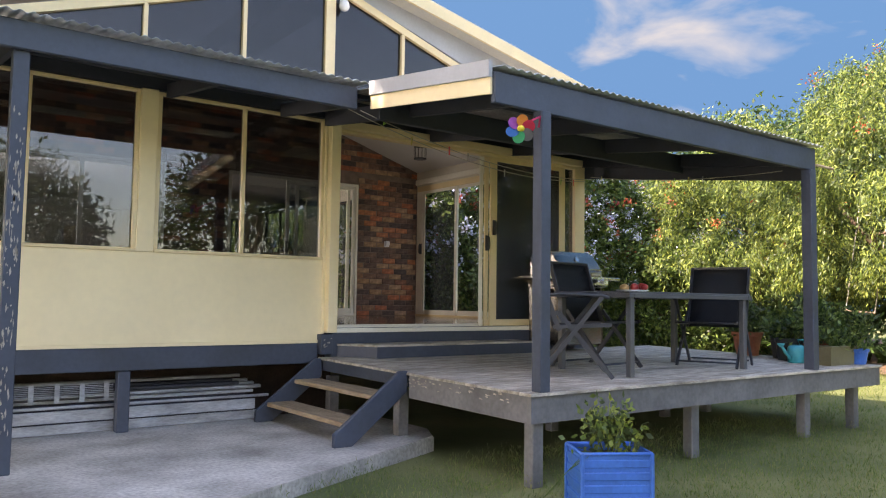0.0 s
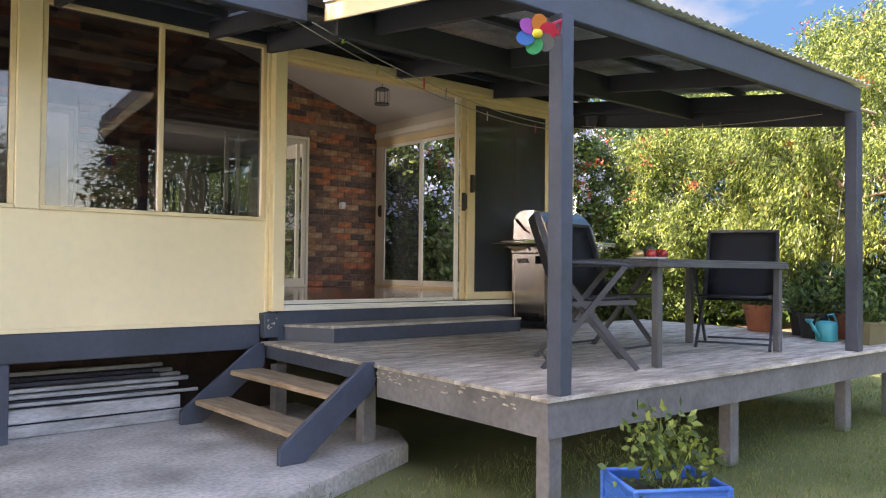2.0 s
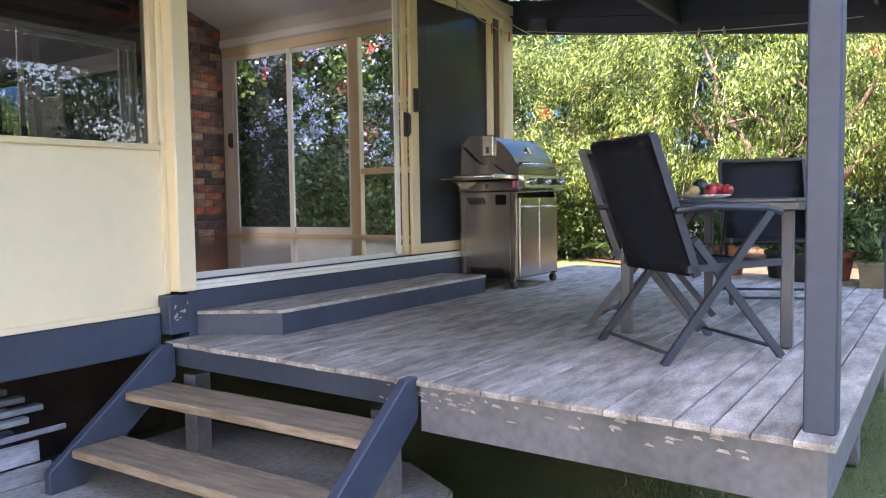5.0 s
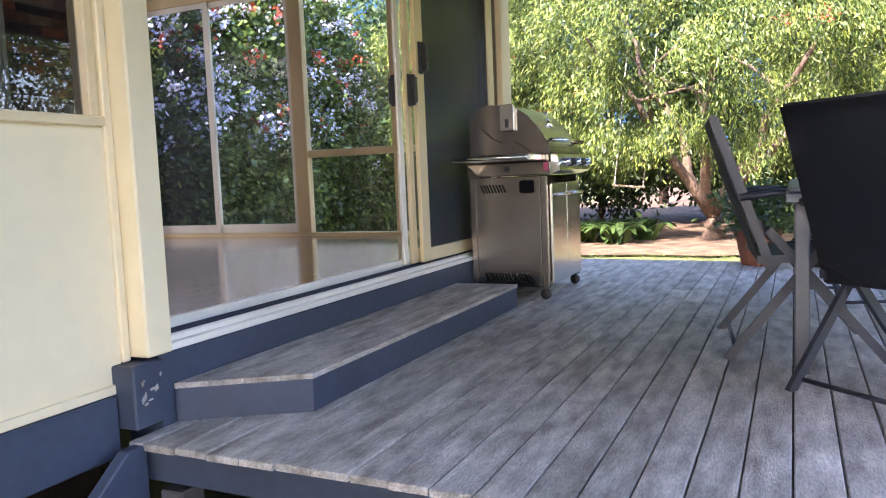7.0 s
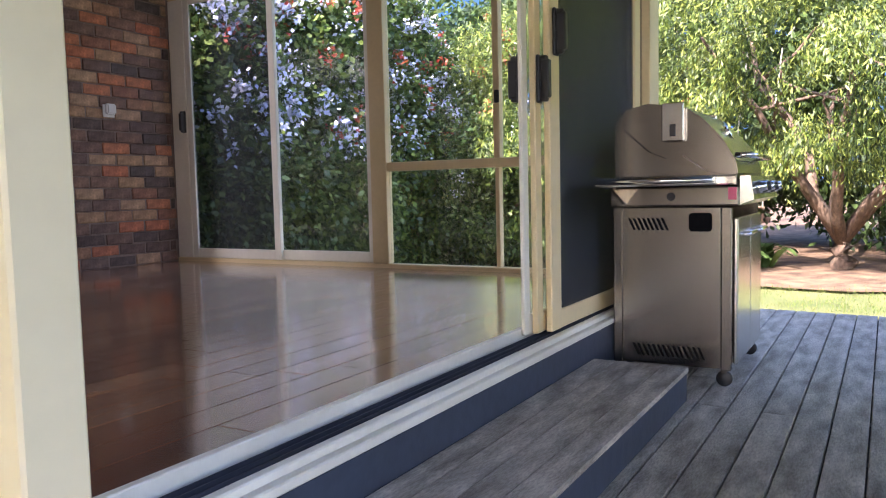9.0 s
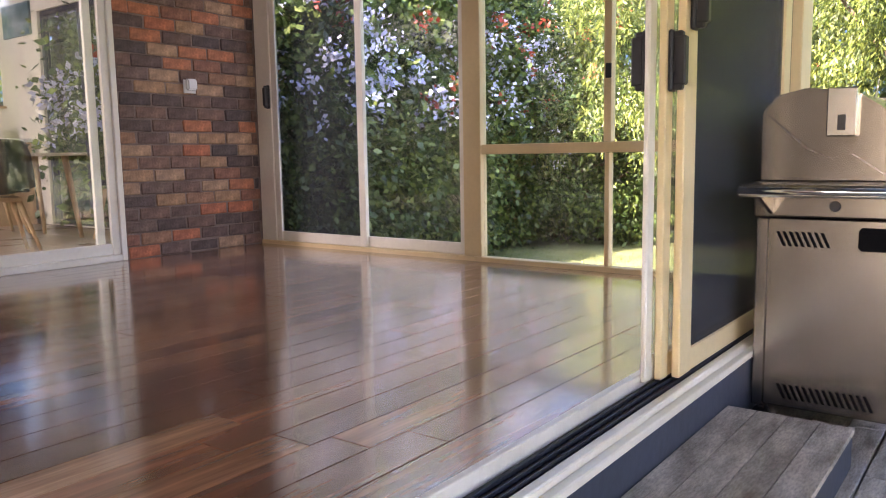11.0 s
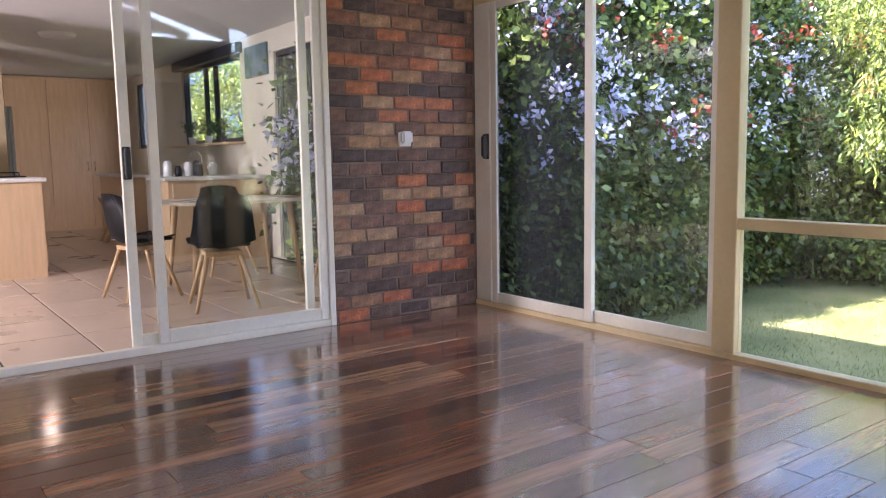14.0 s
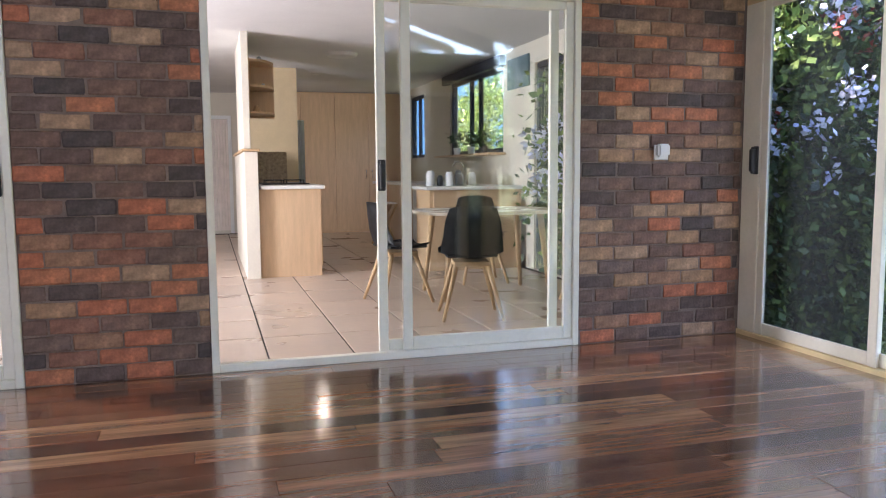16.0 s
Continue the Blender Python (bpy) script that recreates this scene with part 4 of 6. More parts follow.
def tree(name, base, height, radii, seed, label, leaf, n_clump, n_leaf, size, droop, aspect, spread, trunk=0.2, crown_z=None, category="tree", flowers=(), low=0.5, fork_at=0.22):
    rng = random.Random(seed)
    t = thing(name, base, label, category)
    bm = bmesh.new()
    b = Vector((0, 0, -0.05))
    fork = Vector((rng.uniform(-0.15, 0.15), rng.uniform(-0.15, 0.15), height * fork_at))
    limb(bm, b, fork, trunk, trunk * 0.8, rng)
    for k in range(6):
        a = 2 * math.pi * (k + rng.uniform(-0.3, 0.3)) / 6
        e = Vector((math.cos(a) * radii[0] * 0.6, math.sin(a) * radii[1] * 0.6, height * rng.uniform(0.45, 0.8)))
        pts = limb(bm, fork, e, trunk * 0.6, trunk * 0.12, rng, 6, 7, 0.18)
        for j in (3, 4):
            limb(bm, pts[j], pts[j] + Vector((rng.uniform(-1, 1), rng.uniform(-1, 1), rng.uniform(0.2, 1))) * radii[0] * 0.35, trunk * 0.2, 0.015, rng, 4, 5, 0.1)
    part("trunk", bm, M_BARK, t, "brown rough-barked trunk and limbs", smooth=True)
    cz = crown_z if crown_z is not None else height - radii[2]
    c, d = crown_points((0, 0, cz), radii, n_clump, seed)
    keep = c[:, 2] > low
    c, d = c[keep], d[keep]
    ob = new("crown", leaves("crown", c, d, size, n_leaf, seed, leaf, droop, aspect, spread))
    ob.parent = t
    tagged(ob, kind="stuff")
    for k, (m, n, sz, lab) in enumerate(flowers):
        r = np.random.RandomState(seed + 40 + k)
        high = np.where((c[:, 2] > cz * 0.9) & (d[:, 1] < 0.3))[0]
        pick = high[r.randint(0, len(high), n)]
        fo = new("flowers", leaves("flowers", c[pick] + d[pick] * spread * 2.0, d[pick], sz, n * 22, seed + k, m, 0.3, 1.5, 0.08))
        fo.parent = t
        tagged(fo, lab, kind="stuff")
    return t


RED = (M_FLOWER_RED, 55, 0.045, "red bottlebrush flowers")
tree("weeping_tree", (18.0, 6.2, LAWN), 6.6, (4.2, 4.6, 3.1), 3, "weeping bottlebrush tree with yellow-green foliage and a forked trunk", M_LEAF_LIGHT, 420, 190000, 0.095, 1.7, 4.0, 0.15, 0.2, 3.7, flowers=(RED,), low=1.55, fork_at=0.08)
tree("weeping_tree", (14.6, -0.4, LAWN), 6.2, (3.6, 3.3, 3.0), 4, "bottlebrush tree with yellow-green foliage and red flowers", M_LEAF_LIGHT, 380, 140000, 0.095, 1.6, 4.2, 0.15, 0.2, 3.6, flowers=(RED,), low=1.2)
tree("weeping_tree", (20.5, 1.8, LAWN), 7.2, (4.5, 4.0, 3.6), 5, "tall bottlebrush tree with light green foliage", M_LEAF_LIGHT, 380, 100000, 0.115, 1.5, 4.2, 0.18, 0.25, 4.0, flowers=(RED,), low=1.5)
tree("weeping_tree", (18.5, 11.8, LAWN), 4.9, (3.4, 3.2, 2.3), 6, "bottlebrush tree with drooping green foliage", M_LEAF_LIGHT, 260, 100000, 0.11, 1.5, 4.4, 0.16, 0.2, 2.7, flowers=(RED,), low=1.5)
BLUE = (M_FLOWER_BLUE, 140, 0.07, "pale blue flower heads")
for k, (x, y, h, r) in enumerate(((8.95, 13.6, 4.4, 1.0), (10.2, 13.2, 4.9, 1.3), (11.7, 13.2, 5.1, 1.5), (13.4, 13.4, 5.0, 1.6), (15.3, 13.7, 5.4, 1.9))):
    tree("flowering_shrub", (x, y, LAWN), h, (r, 1.2, h * 0.55), 20 + k, "tall leafy shrub with pale blue and red flowers", M_LEAF_HEDGE, 620, 75000, 0.10, 0.4, 1.6, 0.15, 0.03, h * 0.45, "shrub", low=0.05, flowers=(BLUE, (M_FLOWER_RED, 26, 0.075, "red leaves and flowers")))
for k, (x, y, h, r) in enumerate(((23, 9.5, 7.5, 3.0), (23.5, 13.8, 7.5, 3.0), (23.5, 5.4, 7.2, 3.0), (25.5, 0.8, 6.8, 3.2), (24.5, -3.5, 6.0, 3.2), (19.5, -6, 5.5, 3.2), (19.6, 16.5, 6.5, 2.8))):
    tree("dark_shrub", (x, y, LAWN), h, (r, r, h * 0.52), 40 + k, "dense dark green shrub at the garden edge", M_LEAF_DARK, 420, 26000, 0.19, 0.5, 2.2, 0.3, 0.1, h * 0.5, "shrub")
for k, (x, y, h, r) in enumerate(((15.5, 20, 5.2, 2.6), (16.5, 26, 5.5, 2.8), (15.0, 32, 5.5, 2.8))):
    tree("garden_tree", (x, y, LAWN), h, (r, r, h * 0.45), 80 + k, "sunlit green tree outside the kitchen", M_LEAF_LIGHT, 260, 22000, 0.17, 0.6, 2.5, 0.3, 0.14, h * 0.5)
# Unseen trees, added west of the house to keep sun off deck and slab.
for k, (x, y, h) in enumerate(((-5.7, 0.15, 12.0), (-6.0, 3.9, 11.5), (-6.5, -4.25, 11.5))):
    tree("garden_tree", (x, y, LAWN), h, (2.6, 2.7, 3.4), 90 + k, "tall dense tree added out of view to shade the deck", M_LEAF_DARK, 420, 40000, 0.34, 0.3, 1.6, 0.42, 0.3, h - 3.5)
# trees behind the camera, seen in the glass
for k, (x, y, h, r) in enumerate(((-9, -12, 8, 3.4), (-3, -15, 7, 3.0), (4, -16, 6, 2.8), (11, -13, 6.5, 3), (-16, -6, 8, 3.5), (17, -12, 6.5, 3.0))):
    tree("garden_tree", (x, y, LAWN), h, (r, r, h * 0.4), 60 + k, "green garden tree across the lawn", M_LEAF_DARK, 260, 13000, 0.22, 0.5, 2.5, 0.35, 0.2, h * 0.58)


# dense shrubs beside the lawn, between the hedge and the trees
for k, (x, y, h, r) in enumerate(((15.9, 13.4, 3.6, 1.5), (16.9, 12.2, 3.3, 1.4), (17.9, 10.9, 2.5, 1.2), (15.1, 14.6, 4.2, 1.6))):
    tree("shade_shrub", (x, y, LAWN), h, (r, r, h * 0.5), 90 + k, "dense dark green shrub with a few blue flowers", M_LEAF_HEDGE, 130, 16000, 0.11, 0.3, 2.2, 0.24, 0.07, h * 0.5, category="shrub", flowers=((M_FLOWER_BLUE, 14, 0.05, "pale blue flowers"),), low=0.05, fork_at=0.05)

# distant sky beyond the trees
M_SKY = bpy.data.materials.new("distant_sky")
M_SKY.use_nodes = True
st_ = M_SKY.node_tree
st_.nodes.remove(st_.nodes["Principled BSDF"])
em = st_.nodes.new("ShaderNodeEmission")
em.inputs[1].default_value = SKY_GLOW
co_ = st_.nodes.new("ShaderNodeTexCoord")
mp_ = st_.nodes.new("ShaderNodeMapping")
mp_.inputs["Scale"].default_value = (0.012, 0.012, 0.03)
mp_.inputs["Rotation"].default_value = (0.3, 0.5, 0.2)
cl = st_.nodes.new("ShaderNodeTexNoise")
cl.inputs["Scale"].default_value, cl.inputs["Detail"].default_value, cl.inputs["Distortion"].default_value = 1.6, 7, 0.6
rp = st_.nodes.new("ShaderNodeValToRGB")
rp.color_ramp.elements[0].position, rp.color_ramp.elements[1].position = 0.58, 0.78
rp.color_ramp.elements[0].color, rp.color_ramp.elements[1].color = (0.15, 0.40, 0.84, 1), (0.85, 0.90, 0.95, 1)
st_.links.new(co_.outputs["Object"], mp_.inputs[0])
st_.links.new(mp_.outputs[0], cl.inputs["Vector"])
st_.links.new(cl.outputs[0], rp.inputs[0])
st_.links.new(rp.outputs[0], em.inputs[0])
st_.links.new(em.outputs[0], st_.nodes["Material Output"].inputs[0])
bm = bmesh.new()
R = 260
grid = [[bm.verts.new((R * math.cos(e) * math.cos(a), R * math.cos(e) * math.sin(a), R * math.sin(e) - 2)) for e in (radians(q) for q in range(0, 61, 6))] for a in (radians(q) for q in range(-30, 121, 6))]
for p, q in zip(grid, grid[1:]):
    for k in range(len(p) - 1):
        bm.faces.new((p[k], p[k + 1], q[k + 1], q[k]))
solid("backdrop", bm, M_SKY, "blue sky with a wisp of white cloud", "sky", "structure", smooth=True)

# ---- things on the deck ----
M_STEEL = mat("brushed_steel", (0.30, 0.275, 0.25), 0.22, 1.0, scale=1.5, vary=0.15, grain=60, bump=0.0)
# Near-black without gloss: the dark inside of openings as a colour.
M_OPENING_SHADE = mat("opening_shade", (0.006, 0.006, 0.007), 0.95, vary=0.1, bump=0, spec=0.05)
M_STEEL_DOOR = mat("bright_steel", (0.72, 0.71, 0.68), 0.2, 1.0, scale=2, vary=0.08, grain=40, bump=0.02)
M_CHROME = mat("chrome", (0.75, 0.75, 0.75), 0.1, 1.0, vary=0.05, bump=0)
M_SLING = mat("black_woven_sling", (0.022, 0.026, 0.036), 0.55, scale=8, vary=0.15, grain=260, bump=0.35)
M_CHAIRFRAME = mat("dark_grey_powder_coat", (0.032, 0.037, 0.05), 0.42, scale=5, vary=0.15, grain=60, bump=0.05)
M_TABLETOP = mat("grey_table_top", (0.08, 0.086, 0.098), 0.38, scale=4, vary=0.15, grain=50, bump=0.04)
M_RED = mat("red_apple_skin", (0.50, 0.02, 0.035), 0.3, scale=14, vary=0.25, second=(0.6, 0.08, 0.05))
M_GREENF = mat("dark_avocado_skin", (0.03, 0.055, 0.035), 0.5, scale=20, vary=0.3, bump=0.4)
M_YELLOWF = mat("pale_mango_skin", (0.62, 0.40, 0.16), 0.4, scale=12, vary=0.2)
M_TERRA = mat("terracotta", (0.36, 0.13, 0.07), 0.85, scale=6, vary=0.2, grain=50, bump=0.2)
M_POTDARK = mat("dark_plastic_pot", (0.025, 0.027, 0.028), 0.5, vary=0.1)
M_TROUGH = mat("olive_plastic_trough", (0.17, 0.15, 0.08), 0.6, scale=6, vary=0.15)
M_TEAL = mat("teal_plastic", (0.02, 0.36, 0.42), 0.35, vary=0.08, bump=0)
M_BLUEPOT = mat("blue_steel", (0.025, 0.14, 0.50), 0.4, scale=5, vary=0.15, grain=40, bump=0.05)
M_SOIL = mat("soil", (0.05, 0.035, 0.025), 0.95, vary=0.4, bump=0.8)
M_PINK = mat("pink_plastic", (0.75, 0.05, 0.16), 0.4, vary=0.05, bump=0)
M_WIRE = mat("pale_cord", (0.42, 0.40, 0.34), 0.7, vary=0.1)
M_GASKET = mat("pink_tag", (0.70, 0.12, 0.22), 0.5, vary=0.05)


def barbecue(at):
    """Stainless barbecue on castors; its front looks along -y."""
    b = thing("barbecue", at, "stainless steel barbecue on castors beside the door", "barbecue")
    W, D = 0.74, 0.49
    bm = bmesh.new()
    for x, y in ((0.02, 0.02), (W - 0.02, 0.02), (0.02, D - 0.02), (W - 0.02, D - 0.02)):
        box(bm, x - 0.02, x + 0.02, y - 0.02, y + 0.02, 0.07, 0.745, bevel=0.004)
    box(bm, 0.01, W - 0.01, 0.02, D - 0.01, 0.075, 0.10)
    part("cart_frame", bm, M_STEEL, b)
    side = part("side_panel", a_box(-0.002, 0.012, 0.041, D - 0.041, 0.08, 0.745, bevel=0.003), M_STEEL, b, "brushed steel side panel")
    # Slots and hose opening are thin plates, their inner shade put into the colour.
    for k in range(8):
        part("vent_slot", prism(bmesh.new(), [(0.25 + 0.02 * k, 0.65), (0.260 + 0.02 * k, 0.65), (0.283 + 0.02 * k, 0.70), (0.273 + 0.02 * k, 0.70)], -0.0045, -0.0025, "x"), M_OPENING_SHADE, side)
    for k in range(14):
        part("vent_slot", prism(bmesh.new(), [(0.10 + 0.021 * k, 0.11), (0.110 + 0.021 * k, 0.11), (0.133 + 0.021 * k, 0.16), (0.123 + 0.021 * k, 0.16)], -0.0045, -0.0025, "x"), M_OPENING_SHADE, side)
    part("hose_opening", prism(bmesh.new(), [(0.075, 0.655), (0.085, 0.645), (0.158, 0.645), (0.168, 0.655), (0.168, 0.712), (0.158, 0.722), (0.085, 0.722), (0.075, 0.712)], -0.0045, -0.0025, "x"), M_OPENING_SHADE, side)
    part("side_panel", a_box(W - 0.012, W + 0.002, 0.041, D - 0.041, 0.08, 0.745, bevel=0.003), M_STEEL, b)
    part("back_panel", a_box(0.04, W - 0.04, D - 0.012, D, 0.08, 0.745), M_STEEL, b)
    for x0, x1, hx in ((0.045, W / 2 - 0.003, 0.16), (W / 2 + 0.003, W - 0.045, W - 0.30)):
        d = part("door", a_box(x0, x1, -0.02, 0.0, 0.09, 0.70, bevel=0.006), M_STEEL_DOOR, b, "bright steel cupboard door")
        part("handle", tube(bmesh.new(), [(x0 + 0.05, -0.022, 0.63), (x0 + 0.05, -0.05, 0.63), (x1 - 0.05, -0.05, 0.63), (x1 - 0.05, -0.022, 0.63)], 0.008), M_CHROME, d, "chrome handle", smooth=True)
    bm = a_box(-0.01, W + 0.01, -0.03, D + 0.01, 0.75, 0.83, bevel=0.006)
    box(bm, -0.005, W + 0.005, -0.02, D + 0.005, 0.831, 0.875, bevel=0.004)
    part("firebox", bm, M_STEEL, b)
    panel = part("control_panel", prism(bmesh.new(), [(-0.031, 0.755), (-0.085, 0.775), (-0.07, 0.87), (-0.031, 0.87)], 0.0, W, "x"), M_STEEL_DOOR, b, "sloping control panel")
    for k in range(5):
        x = 0.13 + 0.125 * k
        bm = lathe(bmesh.new(), [(0.027, 0), (0.027, 0.012), (0.021, 0.016), (0.019, 0.036)], 14)
        bmesh.ops.transform(bm, matrix=Matrix.Translation((x, -0.08, 0.822)) @ pose(0, 0, 0, 80, 0, 0), verts=bm.verts)
        part("knob", bm, M_BLACK if k % 2 else M_CHROME, panel, "black and chrome knob", smooth=True)
    part("tag", a_box(-0.0125, -0.0105, -0.02, 0.012, 0.775, 0.825), M_GASKET, b, "pink printed tag")
    # hood: a curved lid between two steel cheeks
    prof = [(D - 0.0, 0.876), (D - 0.0, 1.11), (D - 0.05, 1.165), (D - 0.14, 1.185), (0.20, 1.165), (0.12, 1.11), (0.04, 1.02), (-0.01, 0.93), (-0.02, 0.876)]
    bm = bmesh.new()
    prism(bm, prof, 0.03, W - 0.03, "x")
    bmesh.ops.bevel(bm, geom=bm.edges[:], offset=0.006, segments=2, affect="EDGES")
    hood = part("hood", bm, M_STEEL, b, "domed steel hood")
    for x in (0.004, W - 0.028):
        bm = prism(bmesh.new(), [(D - 0.01, 0.876), (D - 0.02, 1.10), (D - 0.15, 0.98), (D - 0.22, 0.95), (D - 0.29, 0.96), (0.10, 0.89), (0.02, 0.876)], x, x + 0.0245, "x")
        part("cheek", bm, M_STEEL, hood)
        part("hinge_cover", a_box(x - 0.008, x + 0.0235, 0.19, 0.28, 1.02, 1.178, bevel=0.004), M_STEEL_DOOR, hood, "pale steel hinge cover")
        part("hinge_mark", a_box(x - 0.0105, x - 0.0085, 0.222, 0.246, 1.04, 1.09), M_BLACK, hood)
    part("handle", tube(bmesh.new(), [(0.08, -0.0, 0.955), (0.08, -0.055, 0.955), (W - 0.08, -0.055, 0.955), (W - 0.08, -0.0, 0.955)], 0.012), M_CHROME, hood, "chrome bar handle", smooth=True)
    part("thermometer", bmesh_disc((W / 2, 0.075, 1.07), 0.035), M_CHROME, hood, "round thermometer")
    for x0, x1 in ((-0.31, -0.012), (W + 0.012, W + 0.31)):
        shelf = part("side_shelf", a_box(x0, x1, 0.0, D - 0.02, 0.835, 0.872, bevel=0.006), M_STEEL_DOOR, b, "steel side shelf")
        xx = x0 - 0.02 if x0 < 0 else x1 + 0.02
        xe = x0 if x0 < 0 else x1
        part("rail", tube(bmesh.new(), [(xe, 0.02, 0.855), (xx, 0.02, 0.855), (xx, D - 0.03, 0.855), (xe, D - 0.03, 0.855)], 0.011), M_CHROME, shelf, "chrome rail", smooth=True)
        part("bracket", prism(bmesh.new(), [(x1, 0.835), (x1, 0.76), (x0 + 0.1, 0.835)] if x0 < 0 else [(x0, 0.76), (x0, 0.835), (x1 - 0.1, 0.835)], D - 0.06, D - 0.045, "y"), M_STEEL, shelf)
    part("gas_fitting", bmesh_disc((-0.006, 0.24, 0.79), 0.018, "x"), M_BLACK, b)
    for x, y in ((0.03, 0.03), (W - 0.03, 0.03), (0.03, D - 0.03), (W - 0.03, D - 0.03)):
        bm = lathe(bmesh.new(), [(0.03, -0.011), (0.033, -0.007), (0.033, 0.007), (0.03, 0.011)], 16)
        bmesh.ops.transform(bm, matrix=Matrix.Translation((x, y, 0.033)) @ pose(0, 0, 0, 0, 90, 0), verts=bm.verts)
        c = part("castor", bm, M_BLACK, b, "black rubber castor", smooth=True)
        part("fork", a_box(x - 0.018, x + 0.018, y - 0.012, y + 0.012, 0.055, 0.08, bevel=0.003), M_STEEL, c)
    return b


def bmesh_disc(at, r, axis="y"):
    bm = lathe(bmesh.new(), [(r, -0.006), (r, 0.004), (r * 0.8, 0.008)], 18)
    m = pose(0, 0, 0, 62, 0, 0) if axis == "y" else pose(0, 0, 0, 0, -90, 0)
    bmesh.ops.transform(bm, matrix=Matrix.Translation(at) @ m, verts=bm.verts)
    return bm


barbecue((6.585, 6.095, deck_z(6.13) + 0.001))


def folding_chair(at, turn, label):
    """A high-backed folding armchair; it looks along +x before it is turned."""
    c = thing("folding_chair", at, label, "chair", "chairs round the deck table", turn=turn)
    W = 0.28
    # back sling, leaning
    top, low = Vector((-0.33, 0, 0.965)), Vector((-0.13, 0, 0.40))
    n = (top - low).cross(Vector((0, 1, 0))).normalized()
    bm = bmesh.new()
    rows = []
    for k in range(9):
        f = k / 8
        rows.append([bm.verts.new(low.lerp(top, f) + Vector((-0.022, s * (W + 0.008), -0.03 * (1 - f))) + n * (0.012 * math.sin(math.pi * f)) * (1 if abs(s) < 0.9 else 0)) for s in (-1, -0.5, 0, 0.5, 1)])
    for a, b in zip(rows, rows[1:]):
        for i in range(4):
            bm.faces.new((a[i], a[i + 1], b[i + 1], b[i]))
    bmesh.ops.solidify(bm, geom=bm.faces[:], thickness=0.006)
    part("backrest", bm, M_SLING, c, "black woven sling back", smooth=True)
    bm = bmesh.new()
    box(bm, -0.16, 0.27, -W + 0.02, W - 0.02, 0.408, 0.416, bevel=0.003)
    part("seat", bm, M_SLING, c, "black woven sling seat")
    for s in (-1, 1):
        y = s * W
        bm = bar(bmesh.new(), low + Vector((0.01, y, -0.03)), top + Vector((0, y, 0)), 0.022, 0.036)
        part("back_post", bm, M_CHAIRFRAME, c)
        part("seat_rail", bar(bmesh.new(), (-0.17, y, 0.40), (0.29, y, 0.42), 0.022, 0.03), M_CHAIRFRAME, c)
        yo = y + s * 0.025
        part("arm", tube(bmesh.new(), [(-0.235, yo, 0.65), (-0.1, yo, 0.665), (0.2, yo, 0.655), (0.27, yo, 0.635)], 0.014), M_CHAIRFRAME, c, smooth=True)
        part("leg", bar(bmesh.new(), (-0.29, yo, 0.0), (0.22, yo, 0.648), 0.02, 0.034), M_CHAIRFRAME, c)
        part("leg", bar(bmesh.new(), (0.30, y - s * 0.002, 0.0), (-0.13, y - s * 0.002, 0.52), 0.02, 0.034), M_CHAIRFRAME, c)
    part("top_rail", bar(bmesh.new(), top + Vector((0, -W, 0)), top + Vector((0, W, 0)), 0.03, 0.022), M_CHAIRFRAME, c)
    for x, z in ((-0.255, 0.045), (0.262, 0.045), (0.26, 0.415)):
        part("cross_bar", tube(bmesh.new(), [(x, -W, z), (x, W, z)], 0.009), M_CHAIRFRAME, c, smooth=True)
    return c


folding_chair((5.0, 4.355, deck_z(4.355)), -43, "black sling folding armchair turned towards the table corner")
folding_chair((5.74, 4.76, deck_z(4.76)), -83, "black sling folding armchair at the table's long side")
folding_chair((6.99, 4.37, deck_z(4.37)), 201, "black sling folding armchair at the table's far end")

table = thing("deck_table", (6.06, 4.35, deck_z(4.35)), "dark grey metal outdoor table", "table")
tz = 0.69
part("tabletop", a_box(-0.86, 0.86, -0.43, 0.43, tz - 0.012, tz + 0.004, bevel=0.003), M_TABLETOP, table)
for a, b in (((-0.87, -0.81, -0.44, 0.44), 0), ((0.81, 0.87, -0.44, 0.44), 0), ((-0.809, 0.809, -0.44, -0.38), 0), ((-0.809, 0.809, 0.38, 0.44), 0)):
    part("apron", a_box(*a, tz - 0.05, tz - 0.013, bevel=0.004), M_TABLETOP, table)
for x in (-0.80, 0.80):
    for y in (-0.385, 0.385):
        part("leg", a_box(x - 0.026, x + 0.026, y - 0.026, y + 0.026, 0, tz - 0.051, bevel=0.005), M_TABLETOP, table)
TT = deck_z(4.37) + tz + 0.005
bm = lathe(bmesh.new(), [(0.09, 0.0), (0.11, 0.004), (0.155, 0.02), (0.15, 0.024), (0.10, 0.01)], 28)
for v in bm.verts:
    v.co += Vector((5.98, 4.54, TT))
solid("plate", bm, M_PLATE, "white china plate on the deck table", "plate", smooth=True)


def fruit(name, at, r, material, label, squash=0.92):
    bm = lathe(bmesh.new(), [(max(0.004, r * math.sin(math.pi * k / 10)) * (1.0 if k < 9 else 0.8), r * squash * (1 - math.cos(math.pi * k / 10))) for k in range(11)], 16)
    for v in bm.verts:
        v.co += Vector(at)
    return solid(name, bm, material, label, "fruit", smooth=True, group="fruit on the plate")


fruit("apple", (5.95, 4.49, TT + 0.012), 0.04, M_RED, "shiny red apple on the plate")
fruit("apple", (6.03, 4.47, TT + 0.012), 0.042, M_RED, "shiny red apple on the plate")
fruit("apple", (5.99, 4.41, TT + 0.016), 0.036, M_RED, "shiny red apple on the plate")
fruit("mango", (5.93, 4.59, TT + 0.012), 0.045, M_YELLOWF, "pale yellow mango on the plate", 0.75)
